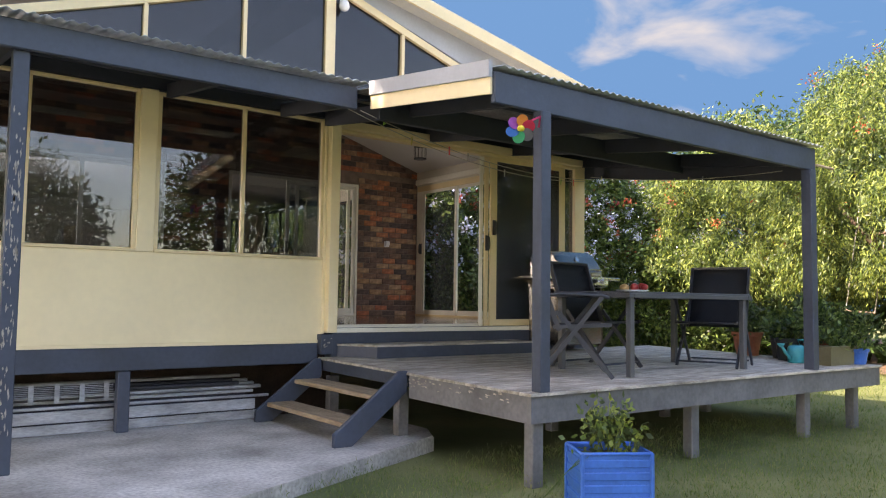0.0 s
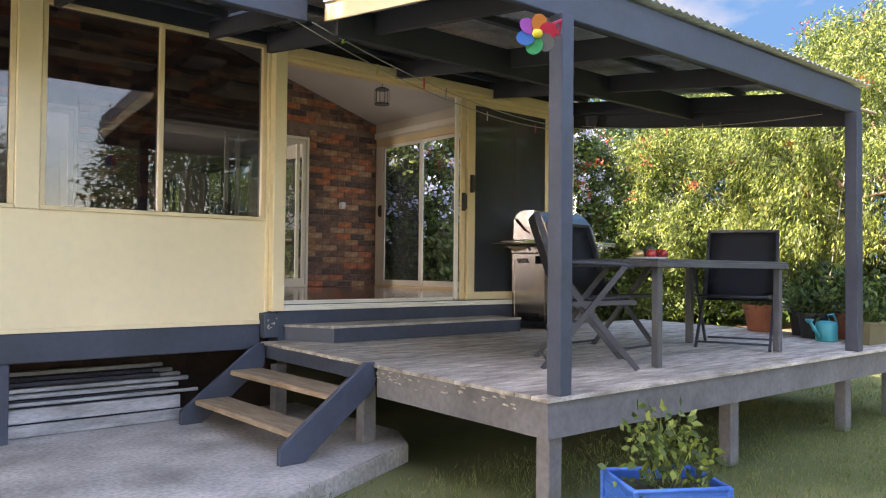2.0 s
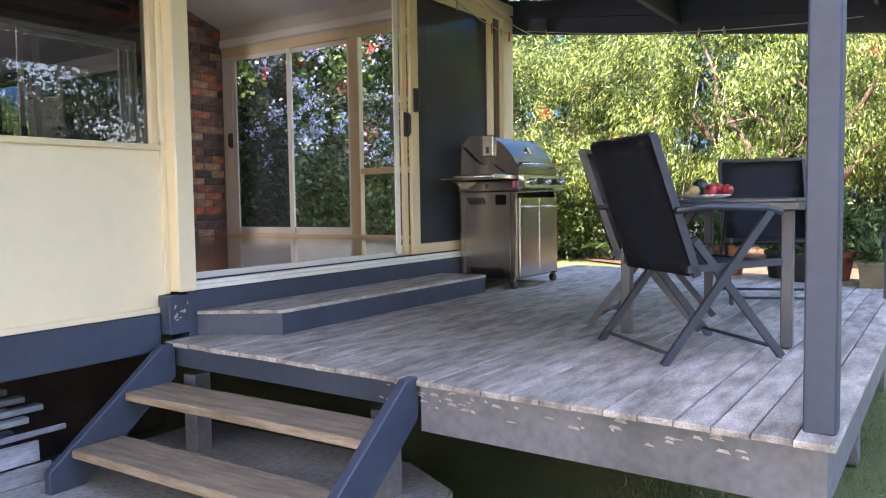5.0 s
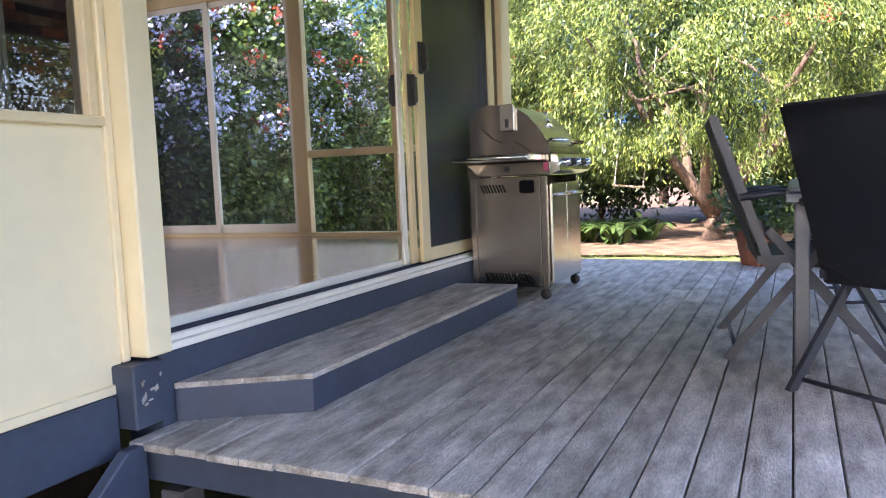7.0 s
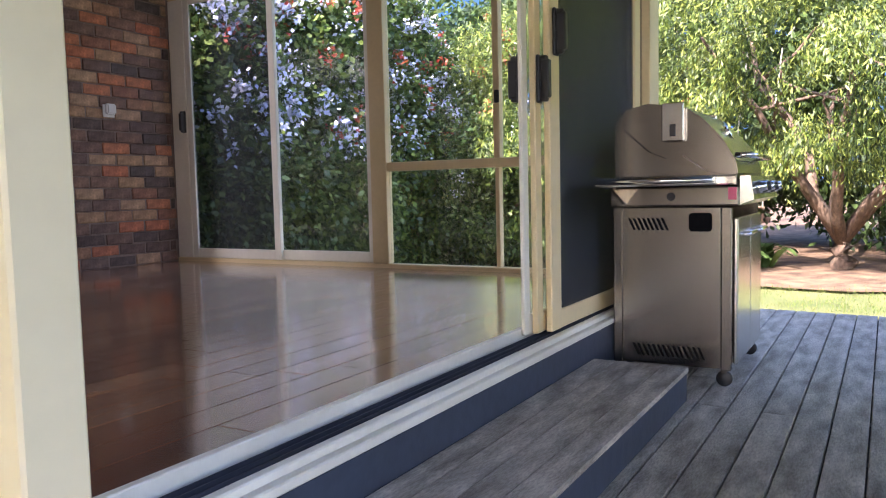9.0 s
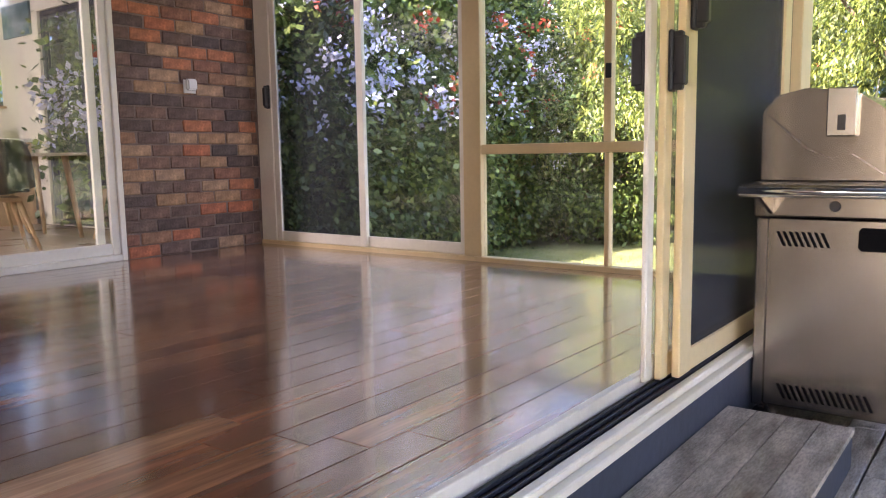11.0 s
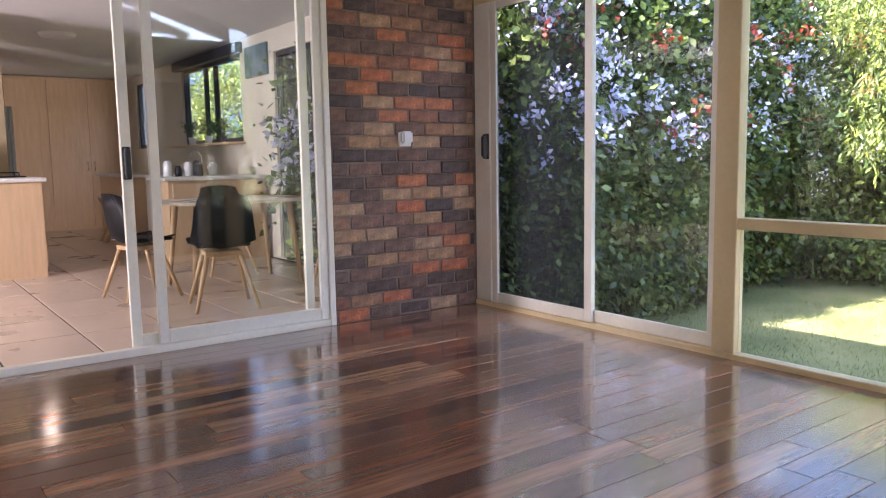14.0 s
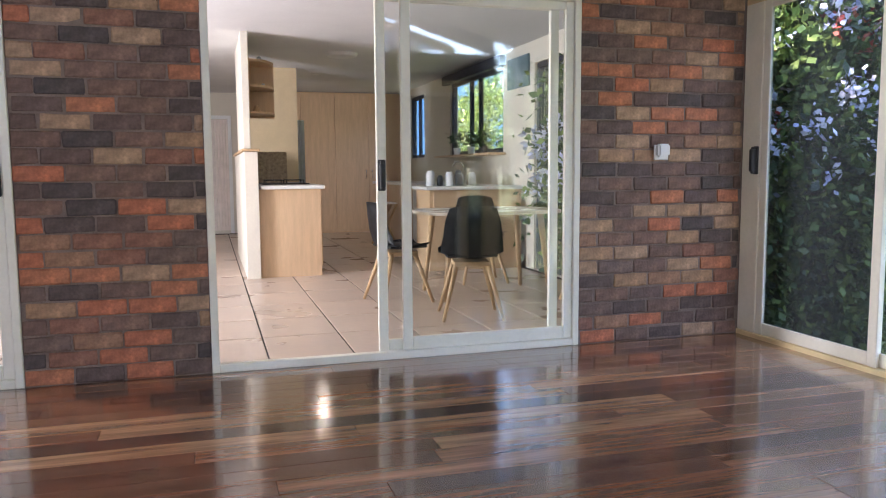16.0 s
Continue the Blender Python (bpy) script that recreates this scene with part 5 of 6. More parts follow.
fruit("avocado", (6.06, 4.58, TT + 0.012), 0.048, M_GREENF, "dark green avocado on the plate", 1.1)


# pots and garden things on the deck
def pot(name, at, r0, r1, h, material, label, leafy, n, size, spread, height, seed):
    p = thing(name, at, label, "pot plant")
    part("pot", lathe(bmesh.new(), [(r0, 0), (r1 * 0.97, h * 0.82), (r1 * 1.06, h * 0.83), (r1 * 1.08, h), (r1 * 0.96, h), (r1 * 0.93, h * 0.9)], 24), material, p, smooth=False)
    part("soil", lathe(bmesh.new(), [(r1 * 0.9, h * 0.86), (r1 * 0.9, h * 0.9)], 20), M_SOIL, p)
    r = np.random.RandomState(seed)
    c = np.stack([r.normal(0, spread, 40), r.normal(0, spread, 40), h + r.uniform(0.02, height, 40)], 1)
    d = np.stack([c[:, 0] * 3, c[:, 1] * 3, np.full(40, 0.6)], 1)
    f = new("foliage", leaves("foliage", c, d, size, n, seed, leafy, -0.3, 2.5, spread * 0.45))
    f.parent = p
    tagged(f, kind="stuff")
    bm = bmesh.new()
    for k in range(9):
        tube(bm, [(c[k][0] * 0.15, c[k][1] * 0.15, h * 0.88), tuple(c[k] * np.array([0.6, 0.6, 0.9])), tuple(c[k])], 0.004, 5, 0.002)
    part("stems", bm, M_LEAF_DARK, p)
    return p


pot("terracotta_pot_plant", (8.62, 5.02, deck_z(4.9)), 0.12, 0.165, 0.27, M_TERRA, "terracotta pot with a grey-green herb", M_LEAF_DARK, 900, 0.06, 0.11, 0.28, 1)
pot("dark_pot_plant", (8.60, 4.56, deck_z(4.5)), 0.11, 0.14, 0.24, M_POTDARK, "dark plastic pot with leafy seedlings", M_LEAF_HEDGE, 700, 0.06, 0.1, 0.2, 2)
pot("dark_pot_plant", (8.36, 4.36, deck_z(4.3)), 0.11, 0.14, 0.24, M_POTDARK, "dark plastic pot with green leaves", M_LEAF_HEDGE, 700, 0.06, 0.1, 0.2, 3)
pot("terracotta_pot_plant", (8.60, 4.18, deck_z(4.1)), 0.14, 0.18, 0.24, M_TERRA, "wide terracotta pot with a leafy plant", M_LEAF_HEDGE, 900, 0.07, 0.15, 0.42, 4)
pot("blue_pot_plant", (8.66, 3.80, deck_z(3.8)), 0.1, 0.13, 0.16, M_BLUEPOT, "blue pot with trailing green herbs", M_LEAF_HEDGE, 900, 0.06, 0.14, 0.35, 5)
trough = thing("planter_trough", (8.33, 3.84, deck_z(3.84)), "olive plastic trough with low green plants", "planter")
bm = prism(bmesh.new(), [(-0.25, -0.075), (0.25, -0.075), (0.25, 0.075), (-0.25, 0.075)], 0, 0.17)
for v in bm.verts:
    if v.co.z > 0.1:
        v.co.x *= 1.08
        v.co.y *= 1.2
part("box", bm, M_TROUGH, trough)
part("rim", a_box(-0.28, 0.28, -0.10, 0.10, 0.171, 0.195, bevel=0.005), M_TROUGH, trough)
r = np.random.RandomState(9)
c = np.stack([r.uniform(-0.25, 0.25, 40), r.uniform(-0.06, 0.06, 40), 0.2 + r.uniform(0.0, 0.14, 40)], 1)
f = new("foliage", leaves("foliage", c, np.tile((0, 0, 1.0), (40, 1)), 0.06, 900, 9, M_LEAF_HEDGE, -0.4, 2.5, 0.04))
f.parent = trough
tagged(f, kind="stuff")

can = thing("watering_can", (8.14, 4.15, deck_z(4.1)), "turquoise plastic watering can on the deck", "watering can")
part("body", lathe(bmesh.new(), [(0.085, 0), (0.092, 0.01), (0.095, 0.14), (0.085, 0.17), (0.05, 0.185), (0.05, 0.175)], 20), M_TEAL, can, smooth=True)
part("spout", tube(bmesh.new(), [(-0.08, 0.02, 0.05), (-0.15, 0.04, 0.11), (-0.20, 0.055, 0.18)], 0.02, 10, 0.013), M_TEAL, can, smooth=True)
part("rose", lathe(bmesh.new(), [(0.015, 0.17), (0.038, 0.195), (0.036, 0.205)], 14, (-0.21, 0.057)), M_TEAL, can, smooth=True)
part("handle", tube(bmesh.new(), [(0.05, -0.01, 0.175), (0.02, 0, 0.235), (0.09, -0.02, 0.24), (0.135, -0.03, 0.17), (0.095, -0.02, 0.07)], 0.011, 8), M_TEAL, can, smooth=True)

# blue steel planter on the lawn
pl = thing("raised_planter", (3.86, 2.97, LAWN), "blue corrugated steel planter with a leafy plant", "planter", turn=-31)
pl.scale = (0.84, 0.84, 0.95)
bm = bmesh.new()
for z in range(5):
    z0 = 0.02 + z * 0.075
    for s in (-1, 1):
        part("rib", a_box(-0.24, 0.24, s * 0.2 - 0.008, s * 0.2 + 0.008, z0, z0 + 0.05, bevel=0.006), M_BLUEPOT, pl)
        part("rib", a_box(s * 0.24 - 0.008, s * 0.24 + 0.008, -0.19, 0.19, z0, z0 + 0.05, bevel=0.006), M_BLUEPOT, pl)
bm = bmesh.new()
for s in (-1, 1):
    box(bm, -0.238, 0.238, s * 0.196 - 0.003, s * 0.196 + 0.003, 0, 0.40)
    box(bm, s * 0.236 - 0.003, s * 0.236 + 0.003, -0.19, 0.19, 0, 0.40)
part("wall", bm, M_BLUEPOT, pl)
for x in (-0.245, 0.245):
    for y in (-0.205, 0.205):
        part("corner_post", a_box(x - 0.014, x + 0.014, y - 0.014, y + 0.014, 0, 0.41, bevel=0.006), M_BLUEPOT, pl)
for s in (-1, 1):
    part("rim", tube(bmesh.new(), [(-0.245, s * 0.205, 0.405), (0.245, s * 0.205, 0.405)], 0.011), M_BLUEPOT, pl, smooth=True)
    part("rim", tube(bmesh.new(), [(s * 0.245, -0.205, 0.405), (s * 0.245, 0.205, 0.405)], 0.011), M_BLUEPOT, pl, smooth=True)
part("soil", a_box(-0.232, 0.232, -0.192, 0.192, 0.1, 0.36), M_SOIL, pl)
r = np.random.RandomState(4)
c = np.stack([r.normal(0.02, 0.1, 50), r.normal(0, 0.09, 50), 0.38 + r.uniform(0.0, 0.27, 50)], 1)
f = new("foliage", leaves("foliage", c, np.stack([c[:, 0] * 4, c[:, 1] * 4, np.full(50, 0.4)], 1), 0.05, 420, 4, M_LEAF_LIGHT, 0.1, 1.8, 0.05))
f.parent = pl
tagged(f, kind="stuff")
bm = bmesh.new()
for k in range(16):
    e = c[k] + r.normal(0, 0.05, 3)
    tube(bm, [(c[k][0] * 0.3, c[k][1] * 0.3, 0.36), tuple(c[k]), tuple(e + np.array([0, 0, 0.06]))], 0.004, 5, 0.0015)
for k in range(3):
    tube(bm, [(-0.2, -0.1 - 0.05 * k, 0.39), (-0.34, -0.18, 0.30), (-0.45 - 0.06 * k, -0.12, 0.16 - 0.05 * k), (-0.58, -0.02 * k, 0.04)], 0.003, 5, 0.0015)
tagged(part("stems", bm, M_LEAF_LIGHT, pl, "thin trailing stems"), kind="stuff")

# pinwheel on the corner post
pw = thing("pinwheel", (3.83, 3.585, 2.33), "rainbow plastic garden pinwheel on a pink stick", "pinwheel")
part("stick", tube(bmesh.new(), [(0.045, 0.01, -0.02), (0.05, 0.0, 0.055), (-0.10, -0.02, -0.02), (-0.17, -0.03, -0.07)], 0.008), M_PINK, pw, "bright pink stick", smooth=True)
cols = [(0.75, 0.04, 0.10), (0.80, 0.30, 0.03), (0.45, 0.10, 0.50), (0.03, 0.22, 0.65), (0.03, 0.50, 0.22), (0.22, 0.22, 0.24)]
hub = Vector((-0.17, -0.045, -0.07))
for k, col in enumerate(cols):
    a = 2 * math.pi * k / 6 + 0.3
    u, v = Vector((math.cos(a) * 0.8, -math.cos(a) * 0.6, math.sin(a))), Vector((-math.sin(a) * 0.8, math.sin(a) * 0.6, math.cos(a)))
    w = u.cross(v)
    bm = bmesh.new()
    ring = [bm.verts.new(hub + u * (0.055 + 0.045 * math.cos(q)) + v * 0.04 * math.sin(q) + w * 0.012 * math.sin(q)) for q in (2 * math.pi * j / 14 for j in range(14))]
    f = bm.faces.new(ring)
    bmesh.ops.solidify(bm, geom=[f], thickness=0.004)
    part("petal", bm, mat("petal_%s" % "red orange purple blue green grey".split()[k], col, 0.45, vary=0.08, bump=0), pw)
bm = lathe(bmesh.new(), [(0.001, -0.02), (0.02, -0.015), (0.026, 0), (0.02, 0.015), (0.001, 0.02)], 12)
bmesh.ops.translate(bm, vec=hub + Vector((-0.006, -0.01, 0)), verts=bm.verts)
part("hub", bm, mat("yellow_plastic", (0.75, 0.62, 0.05), 0.4, vary=0.05, bump=0), pw, smooth=True)


# clothes lines with pegs
def cord(p, q, sag, label="pale cord clothesline under the roof"):
    p, q = Vector(p), Vector(q)
    pts = [p.lerp(q, k / 14) - Vector((0, 0, sag * 4 * (k / 14) * (1 - k / 14))) for k in range(15)]
    c = thing("clothesline", p, label, "clothesline")
    part("cord", tube(bmesh.new(), pts, 0.004, 6), M_WIRE, c, world=True)
    return c, pts


PEG = {n: mat("peg_" + n, col, 0.45, vary=0.05, bump=0) for n, col in (("red", (0.7, 0.04, 0.05)), ("green", (0.25, 0.55, 0.08)), ("grey", (0.35, 0.35, 0.33)), ("yellow", (0.6, 0.5, 0.15)))}


def peg(at, colour, tilt):
    p = thing("clothes_peg", at, "%s plastic clothes peg on the line" % colour, "clothes peg", "pegs on the lines")
    for s in (-1, 1):
        bm = bar(bmesh.new(), (s * 0.011, 0, 0.022), (s * 0.004, 0, -0.055), 0.009, 0.009)
        bmesh.ops.transform(bm, matrix=pose(0, 0, 0, 0, tilt, 40), verts=bm.verts)
        part("prong", bm, PEG[colour], p)
    bm = lathe(bmesh.new(), [(0.006, -0.006), (0.006, 0.006)], 8)
    part("spring", bm, M_CHROME, p)
    return p


for (p, q, sag, pegs) in (((3.30, 5.34, 2.72), (7.50, 6.55, 2.66), 0.17, ((3, "yellow", 20), (8, "grey", 10), (11, "red", 0), (12, "green", 30), (13, "red", -10))),
                          ((3.42, 5.20, 2.66), (7.50, 6.40, 2.66), 0.14, ((1, "green", 60), (4, "red", 0), (5, "grey", 30))),
                          ((7.50, 6.45, 2.70), (7.40, 3.86, 2.44), 0.06, ((1, "yellow", 60), (7, "green", 70), (8, "yellow", -50), (9, "grey", 20)))):
    c, pts = cord(p, q, sag)
    for k, colour, tilt in pegs:
        peg(pts[k], colour, tilt)
rod = thing("line_pole", (7.6, 3.80, 2.53), "bamboo pole under the roof edge", "pole")
part("pole", tube(bmesh.new(), [(7.50, 3.80, 2.55), (8.15, 3.74, 2.53)], 0.014, 8), M_TREAD, rod, world=True)

# stored sheets under the sunroom
st = thing("roofing_sheets", (2, 6.85, 0.0), "stack of galvanised sheets and gutters lying under the house", "metal sheets")
for k, (z0, z1, y0, x1) in enumerate(((0.0, 0.085, 6.74, 3.3), (0.09, 0.19, 6.745, 3.25), (0.195, 0.225, 6.78, 3.4))):
    bm = a_box(-3.5, x1, y0, y0 + 0.02, z0 + 0.005, z1, bevel=0.004)
    box(bm, -3.5, x1 - 0.05, y0 - 0.012, y0 - 0.001, z1 - 0.014, z1 - 0.002)
    part("sheet", bm, M_ZINC_OLD, st, "dull galvanised sheet", world=True)
for k in range(9):
    y, z = 6.86 + 0.055 * k, 0.225 + 0.022 * (k % 4) + 0.012 * k
    part("length", a_box(-3.0 + 0.4 * (k % 3), 3.2 + 0.1 * (k % 3), y, y + 0.05, 0.0 if k == 0 else z - 0.03, z, bevel=0.004), M_ZINC_OLD if k % 3 else M_TIMBER, st, world=True)
mesh_roll = thing("wire_mesh", (1.4, 6.9, 0.3), "stack of grey wire mesh panels under the house", "mesh panels")
for k in range(8):
    part("wire", a_box(0.3, 2.0, 6.80 + 0.004 * k, 6.83, 0.29 + 0.014 * k, 0.295 + 0.014 * k), M_ZINC_OLD, mesh_roll, world=True)
for k in range(9):
    part("tie", a_box(0.4 + 0.19 * k, 0.44 + 0.19 * k, 6.792, 6.796, 0.25, 0.40), M_ZINC_OLD, mesh_roll, world=True)

# wall outlet and fittings in the sunroom
out = thing("wall_outlet", (7.155, BACK - 0.004, 2.05), "white weatherproof power outlet on the brick wall", "power outlet")
bm = a_box(-0.05, 0.05, -0.012, 0.0, -0.05, 0.045, bevel=0.004)
part("plate", bm, M_PLATE, out)
bm = prism(bmesh.new(), [(-0.045, -0.012), (0.045, -0.012), (0.04, -0.05), (-0.04, -0.05)], -0.03, 0.05)
bmesh.ops.bevel(bm, geom=bm.edges[:], offset=0.01, segments=2, affect="EDGES")
part("cover", bm, M_PLATE, out, "domed white cover")

lan = thing("pendant_lantern", (6.1, 8.2, 3.0), "small dark wire lantern hanging from the ceiling", "pendant lamp")
part("cord", tube(bmesh.new(), [(0, 0, 0.2), (0, 0, ceil_z(6.1) - 3.0)], 0.004, 6), M_BLACK, lan)
bm = bmesh.new()
for k in range(10):
    a = 2 * math.pi * k / 10
    bar(bm, (0.08 * math.cos(a), 0.08 * math.sin(a), 0.0), (0.08 * math.cos(a), 0.08 * math.sin(a), 0.17), 0.005, 0.005)
part("cage", bm, M_BLACK, lan)
part("ring", lathe(bmesh.new(), [(0.085, 0.0), (0.085, 0.015)], 20), M_BLACK, lan)
part("cap", lathe(bmesh.new(), [(0.085, 0.17), (0.06, 0.19), (0.015, 0.205)], 20), M_BLACK, lan)
bl = thing("bell", (3.95 + 0.12, 6.9, 2.5), "small pale hanging chime inside the door", "wind chime")
part("cup", lathe(bmesh.new(), [(0.035, 0.0), (0.03, 0.03), (0.022, 0.11), (0.01, 0.125)], 14), M_SOFFIT, bl, smooth=True)
part("cord", tube(bmesh.new(), [(0, 0, 0.12), (0, 0, ceil_z(4.07) - 2.5)], 0.002, 5), M_WIRE, bl)

# ---- kitchen ----
M_MAPLE = mat("pale_maple_laminate", (0.62, 0.43, 0.26), 0.4, scale=3, vary=0.08, grain=20, bump=0.02, stretch=(9, 9, 1))
M_BENCH = mat("pale_benchtop", (0.72, 0.72, 0.70), 0.3, scale=20, vary=0.06, grain=80, bump=0)
M_FRIDGE = mat("fridge_grey", (0.42, 0.46, 0.48), 0.35, 0.4, vary=0.05, bump=0)
M_WHITE = mat("white_enamel", (0.78, 0.78, 0.76), 0.3, vary=0.03, bump=0)
M_OAK = mat("oak_leg", (0.55, 0.36, 0.19), 0.5, scale=5, vary=0.15, grain=20, bump=0.1, stretch=(9, 9, 1))
M_SEAT = mat("black_moulded_seat", (0.012, 0.012, 0.014), 0.5, vary=0.1, scale=6)
M_TABLEWHITE = mat("pale_tabletop", (0.70, 0.62, 0.50), 0.25, vary=0.05, bump=0)

solid("wall_pillar", a_box(4.79, 4.86, 14.37, 15.85, FLOOR + 1.31, KC - 0.001, bevel=0.004), M_PLASTER, "cream pillar wall above the kitchen half wall", "wall", "structure")
solid("wall_half", a_box(4.79, 4.925, 14.35, 17.0, FLOOR, FLOOR + 1.28, bevel=0.004), M_PLASTER, "cream half wall beside the kitchen bench", "wall", "structure")
solid("trim_half_wall_cap", a_box(4.77, 4.945, 14.33, 17.02, FLOOR + 1.281, FLOOR + 1.309, bevel=0.005), M_OAK, "timber cap on the half wall", "trim", "structure")
bench = thing("kitchen_cabinet", (4.93, 14.4, FLOOR), "pale maple end cabinet of the kitchen bench", "cabinet")
part("body", a_box(4.93, 5.55, 14.42, 16.85, FLOOR, FLOOR + 0.90), M_MAPLE, bench, world=True)
for k in range(4):
    d = part("door", a_box(5.551, 5.567, 14.45 + 0.6 * k, 15.03 + 0.6 * k, FLOOR + 0.1, FLOOR + 0.88, bevel=0.003), M_MAPLE, bench, world=True)
    part("handle", tube(bmesh.new(), [(5.568, 14.97 + 0.6 * k, FLOOR + 0.7), (5.595, 14.97 + 0.6 * k, FLOOR + 0.72), (5.595, 14.97 + 0.6 * k, FLOOR + 0.8), (5.568, 14.97 + 0.6 * k, FLOOR + 0.82)], 0.005), M_CHROME, d)
solid("worktop", a_box(4.947, 5.59, 14.38, 16.87, FLOOR + 0.901, FLOOR + 0.94, bevel=0.006), M_BENCH, "pale laminate benchtop on the end cabinet", "worktop")
hob = thing("cooktop", (5.25, 15.2, FLOOR + 0.941), "black gas cooktop set on the benchtop", "cooktop")
part("glass", a_box(-0.25, 0.25, -0.3, 0.3, 0, 0.012, bevel=0.003), M_BLACK, hob)
for x, y in ((-0.11, -0.15), (0.11, -0.15), (-0.11, 0.15), (0.11, 0.15)):
    bm = bmesh.new()
    bar(bm, (x - 0.1, y, 0.045), (x + 0.1, y, 0.045), 0.012, 0.01)
    bar(bm, (x, y - 0.1, 0.045), (x, y + 0.1, 0.045), 0.012, 0.01)
    for s in (-1, 1):
        bar(bm, (x + s * 0.095, y, 0.012), (x + s * 0.095, y, 0.045), 0.01, 0.01)
    part("trivet", bm, M_BLACK, hob)
bd = thing("chopping_board", (5.03, 15.9, FLOOR + 0.941), "brown timber chopping board leaning on the wall", "chopping board")
part("board", a_box(-0.02, 0.33, 0.0, 0.03, 0.0, 0.38, bevel=0.006, m=pose(0, 0, 0, -8, 0, 0)), M_TREAD, bd)
shelf = thing("corner_shelf", (4.865, 14.65, FLOOR + 1.68), "open maple corner shelves with small ornaments", "shelf unit")
part("back", a_box(0.0, 0.02, 0, 0.5, 0.0, 0.56), M_MAPLE, shelf)
for z in (0.0, 0.27, 0.53):
    bm = prism(bmesh.new(), [(0.021, 0.0), (0.021, 0.5), (0.3, 0.5)] + [(0.021 + 0.28 * math.sin(q), 0.5 - 0.5 * math.cos(q)) for q in (1.3, 1.0, 0.7, 0.4)], z, z + 0.022)
    part("shelf", bm, M_MAPLE, shelf)
part("end_panel", a_box(0.0, 0.3, 0.501, 0.52, -0.02, 0.58), M_MAPLE, shelf)
for k, (x, y, z, r) in enumerate(((0.10, 0.3, 0.023, 0.04), (0.18, 0.38, 0.293, 0.025), (0.14, 0.35, 0.553, 0.035))):
    bm = lathe(bmesh.new(), [(r * 0.7, 0), (r, r * 0.8), (r * 0.6, r * 1.8), (r * 0.3, r * 2)], 12)
    bmesh.ops.translate(bm, vec=(4.865 + x, 14.65 + y, FLOOR + 1.68 + z), verts=bm.verts)
    solid("ornament", bm, M_FRIDGE if k else M_OAK, "small dark ornament on the corner shelf", "ornament", smooth=True, group="ornaments")
solid("wall_kitchen_partition", a_box(4.905, 5.62, 17.03, 17.12, FLOOR, KC - 0.001), mat("golden_wall_paint", (0.60, 0.47, 0.29), 0.7, vary=0.05), "warm cream wall behind the bench", "wall", "structure")
fr = thing("fridge", (5.64, 17.2, FLOOR), "pale grey fridge beside the pantry", "fridge")
part("body", a_box(0.0, 0.04, 0.0, 0.75, 0.0, 1.78, bevel=0.01), M_FRIDGE, fr)
part("door", a_box(0.041, 0.09, 0.01, 0.74, 0.05, 1.78, bevel=0.01), M_FRIDGE, fr)

pan = thing("pantry", (6.6, KN - 0.62, FLOOR), "tall pale maple pantry cupboards", "cupboard")
part("body", a_box(5.40, 7.75, KN - 0.6, KN - 0.001, FLOOR, FLOOR + 2.44), M_MAPLE, pan, world=True)
px = 5.41
for k in range(4):
    w = 0.585
    d = part("door", a_box(px, px + w, KN - 0.62, KN - 0.601, FLOOR + 0.06, FLOOR + 2.40, bevel=0.003), M_MAPLE, pan, world=True)
    hx = px + (w - 0.05 if k % 2 == 0 else 0.05)
    part("handle", tube(bmesh.new(), [(hx, KN - 0.622, FLOOR + 0.95), (hx, KN - 0.645, FLOOR + 0.97), (hx, KN - 0.645, FLOOR + 1.09), (hx, KN - 0.622, FLOOR + 1.11)], 0.007), M_CHROME, d, "chrome handle", smooth=True)
    px += w + 0.006

# window bench with sink
wb = thing("kitchen_cabinet", (7.5, 14.9, FLOOR), "maple base cabinets under the kitchen windows", "cabinet")
part("body", a_box(7.15, 7.755, 14.35, 19.3, FLOOR, FLOOR + 0.87), M_MAPLE, wb, world=True)
part("body", a_box(6.70, 7.149, 14.35, 14.9, FLOOR, FLOOR + 0.87), M_MAPLE, wb, "pale peninsula end panel", world=True)
for k in range(5):
    part("door", a_box(7.13, 7.149, 14.95 + 0.6 * k, 15.53 + 0.6 * k, FLOOR + 0.1, FLOOR + 0.86, bevel=0.003), M_WHITE if k == 2 else M_MAPLE, wb, world=True)
part("drawer", a_box(6.74, 7.12, 14.332, 14.349, FLOOR + 0.62, FLOOR + 0.84, bevel=0.003), M_MAPLE, wb, world=True)
bm = a_box(7.10, 7.756, 14.3, 19.3, FLOOR + 0.871, FLOOR + 0.91, bevel=0.005)
box(bm, 6.65, 7.099, 14.3, 14.93, FLOOR + 0.871, FLOOR + 0.91, bevel=0.005)
solid("worktop", bm, M_BENCH, "pale L-shaped benchtop under the windows", "worktop")
tap = thing("tap", (7.6, 15.9, FLOOR + 0.911), "chrome gooseneck kitchen tap", "tap")
part("spout", tube(bmesh.new(), [(0, 0, 0), (0, 0, 0.22), (-0.04, 0, 0.28), (-0.12, 0, 0.28), (-0.15, 0, 0.22)], 0.012), M_CHROME, tap, smooth=True)
part("lever", tube(bmesh.new(), [(0.0, 0.03, 0.05), (0.0, 0.08, 0.09)], 0.008), M_CHROME, tap, smooth=True)
rng = random.Random(2)
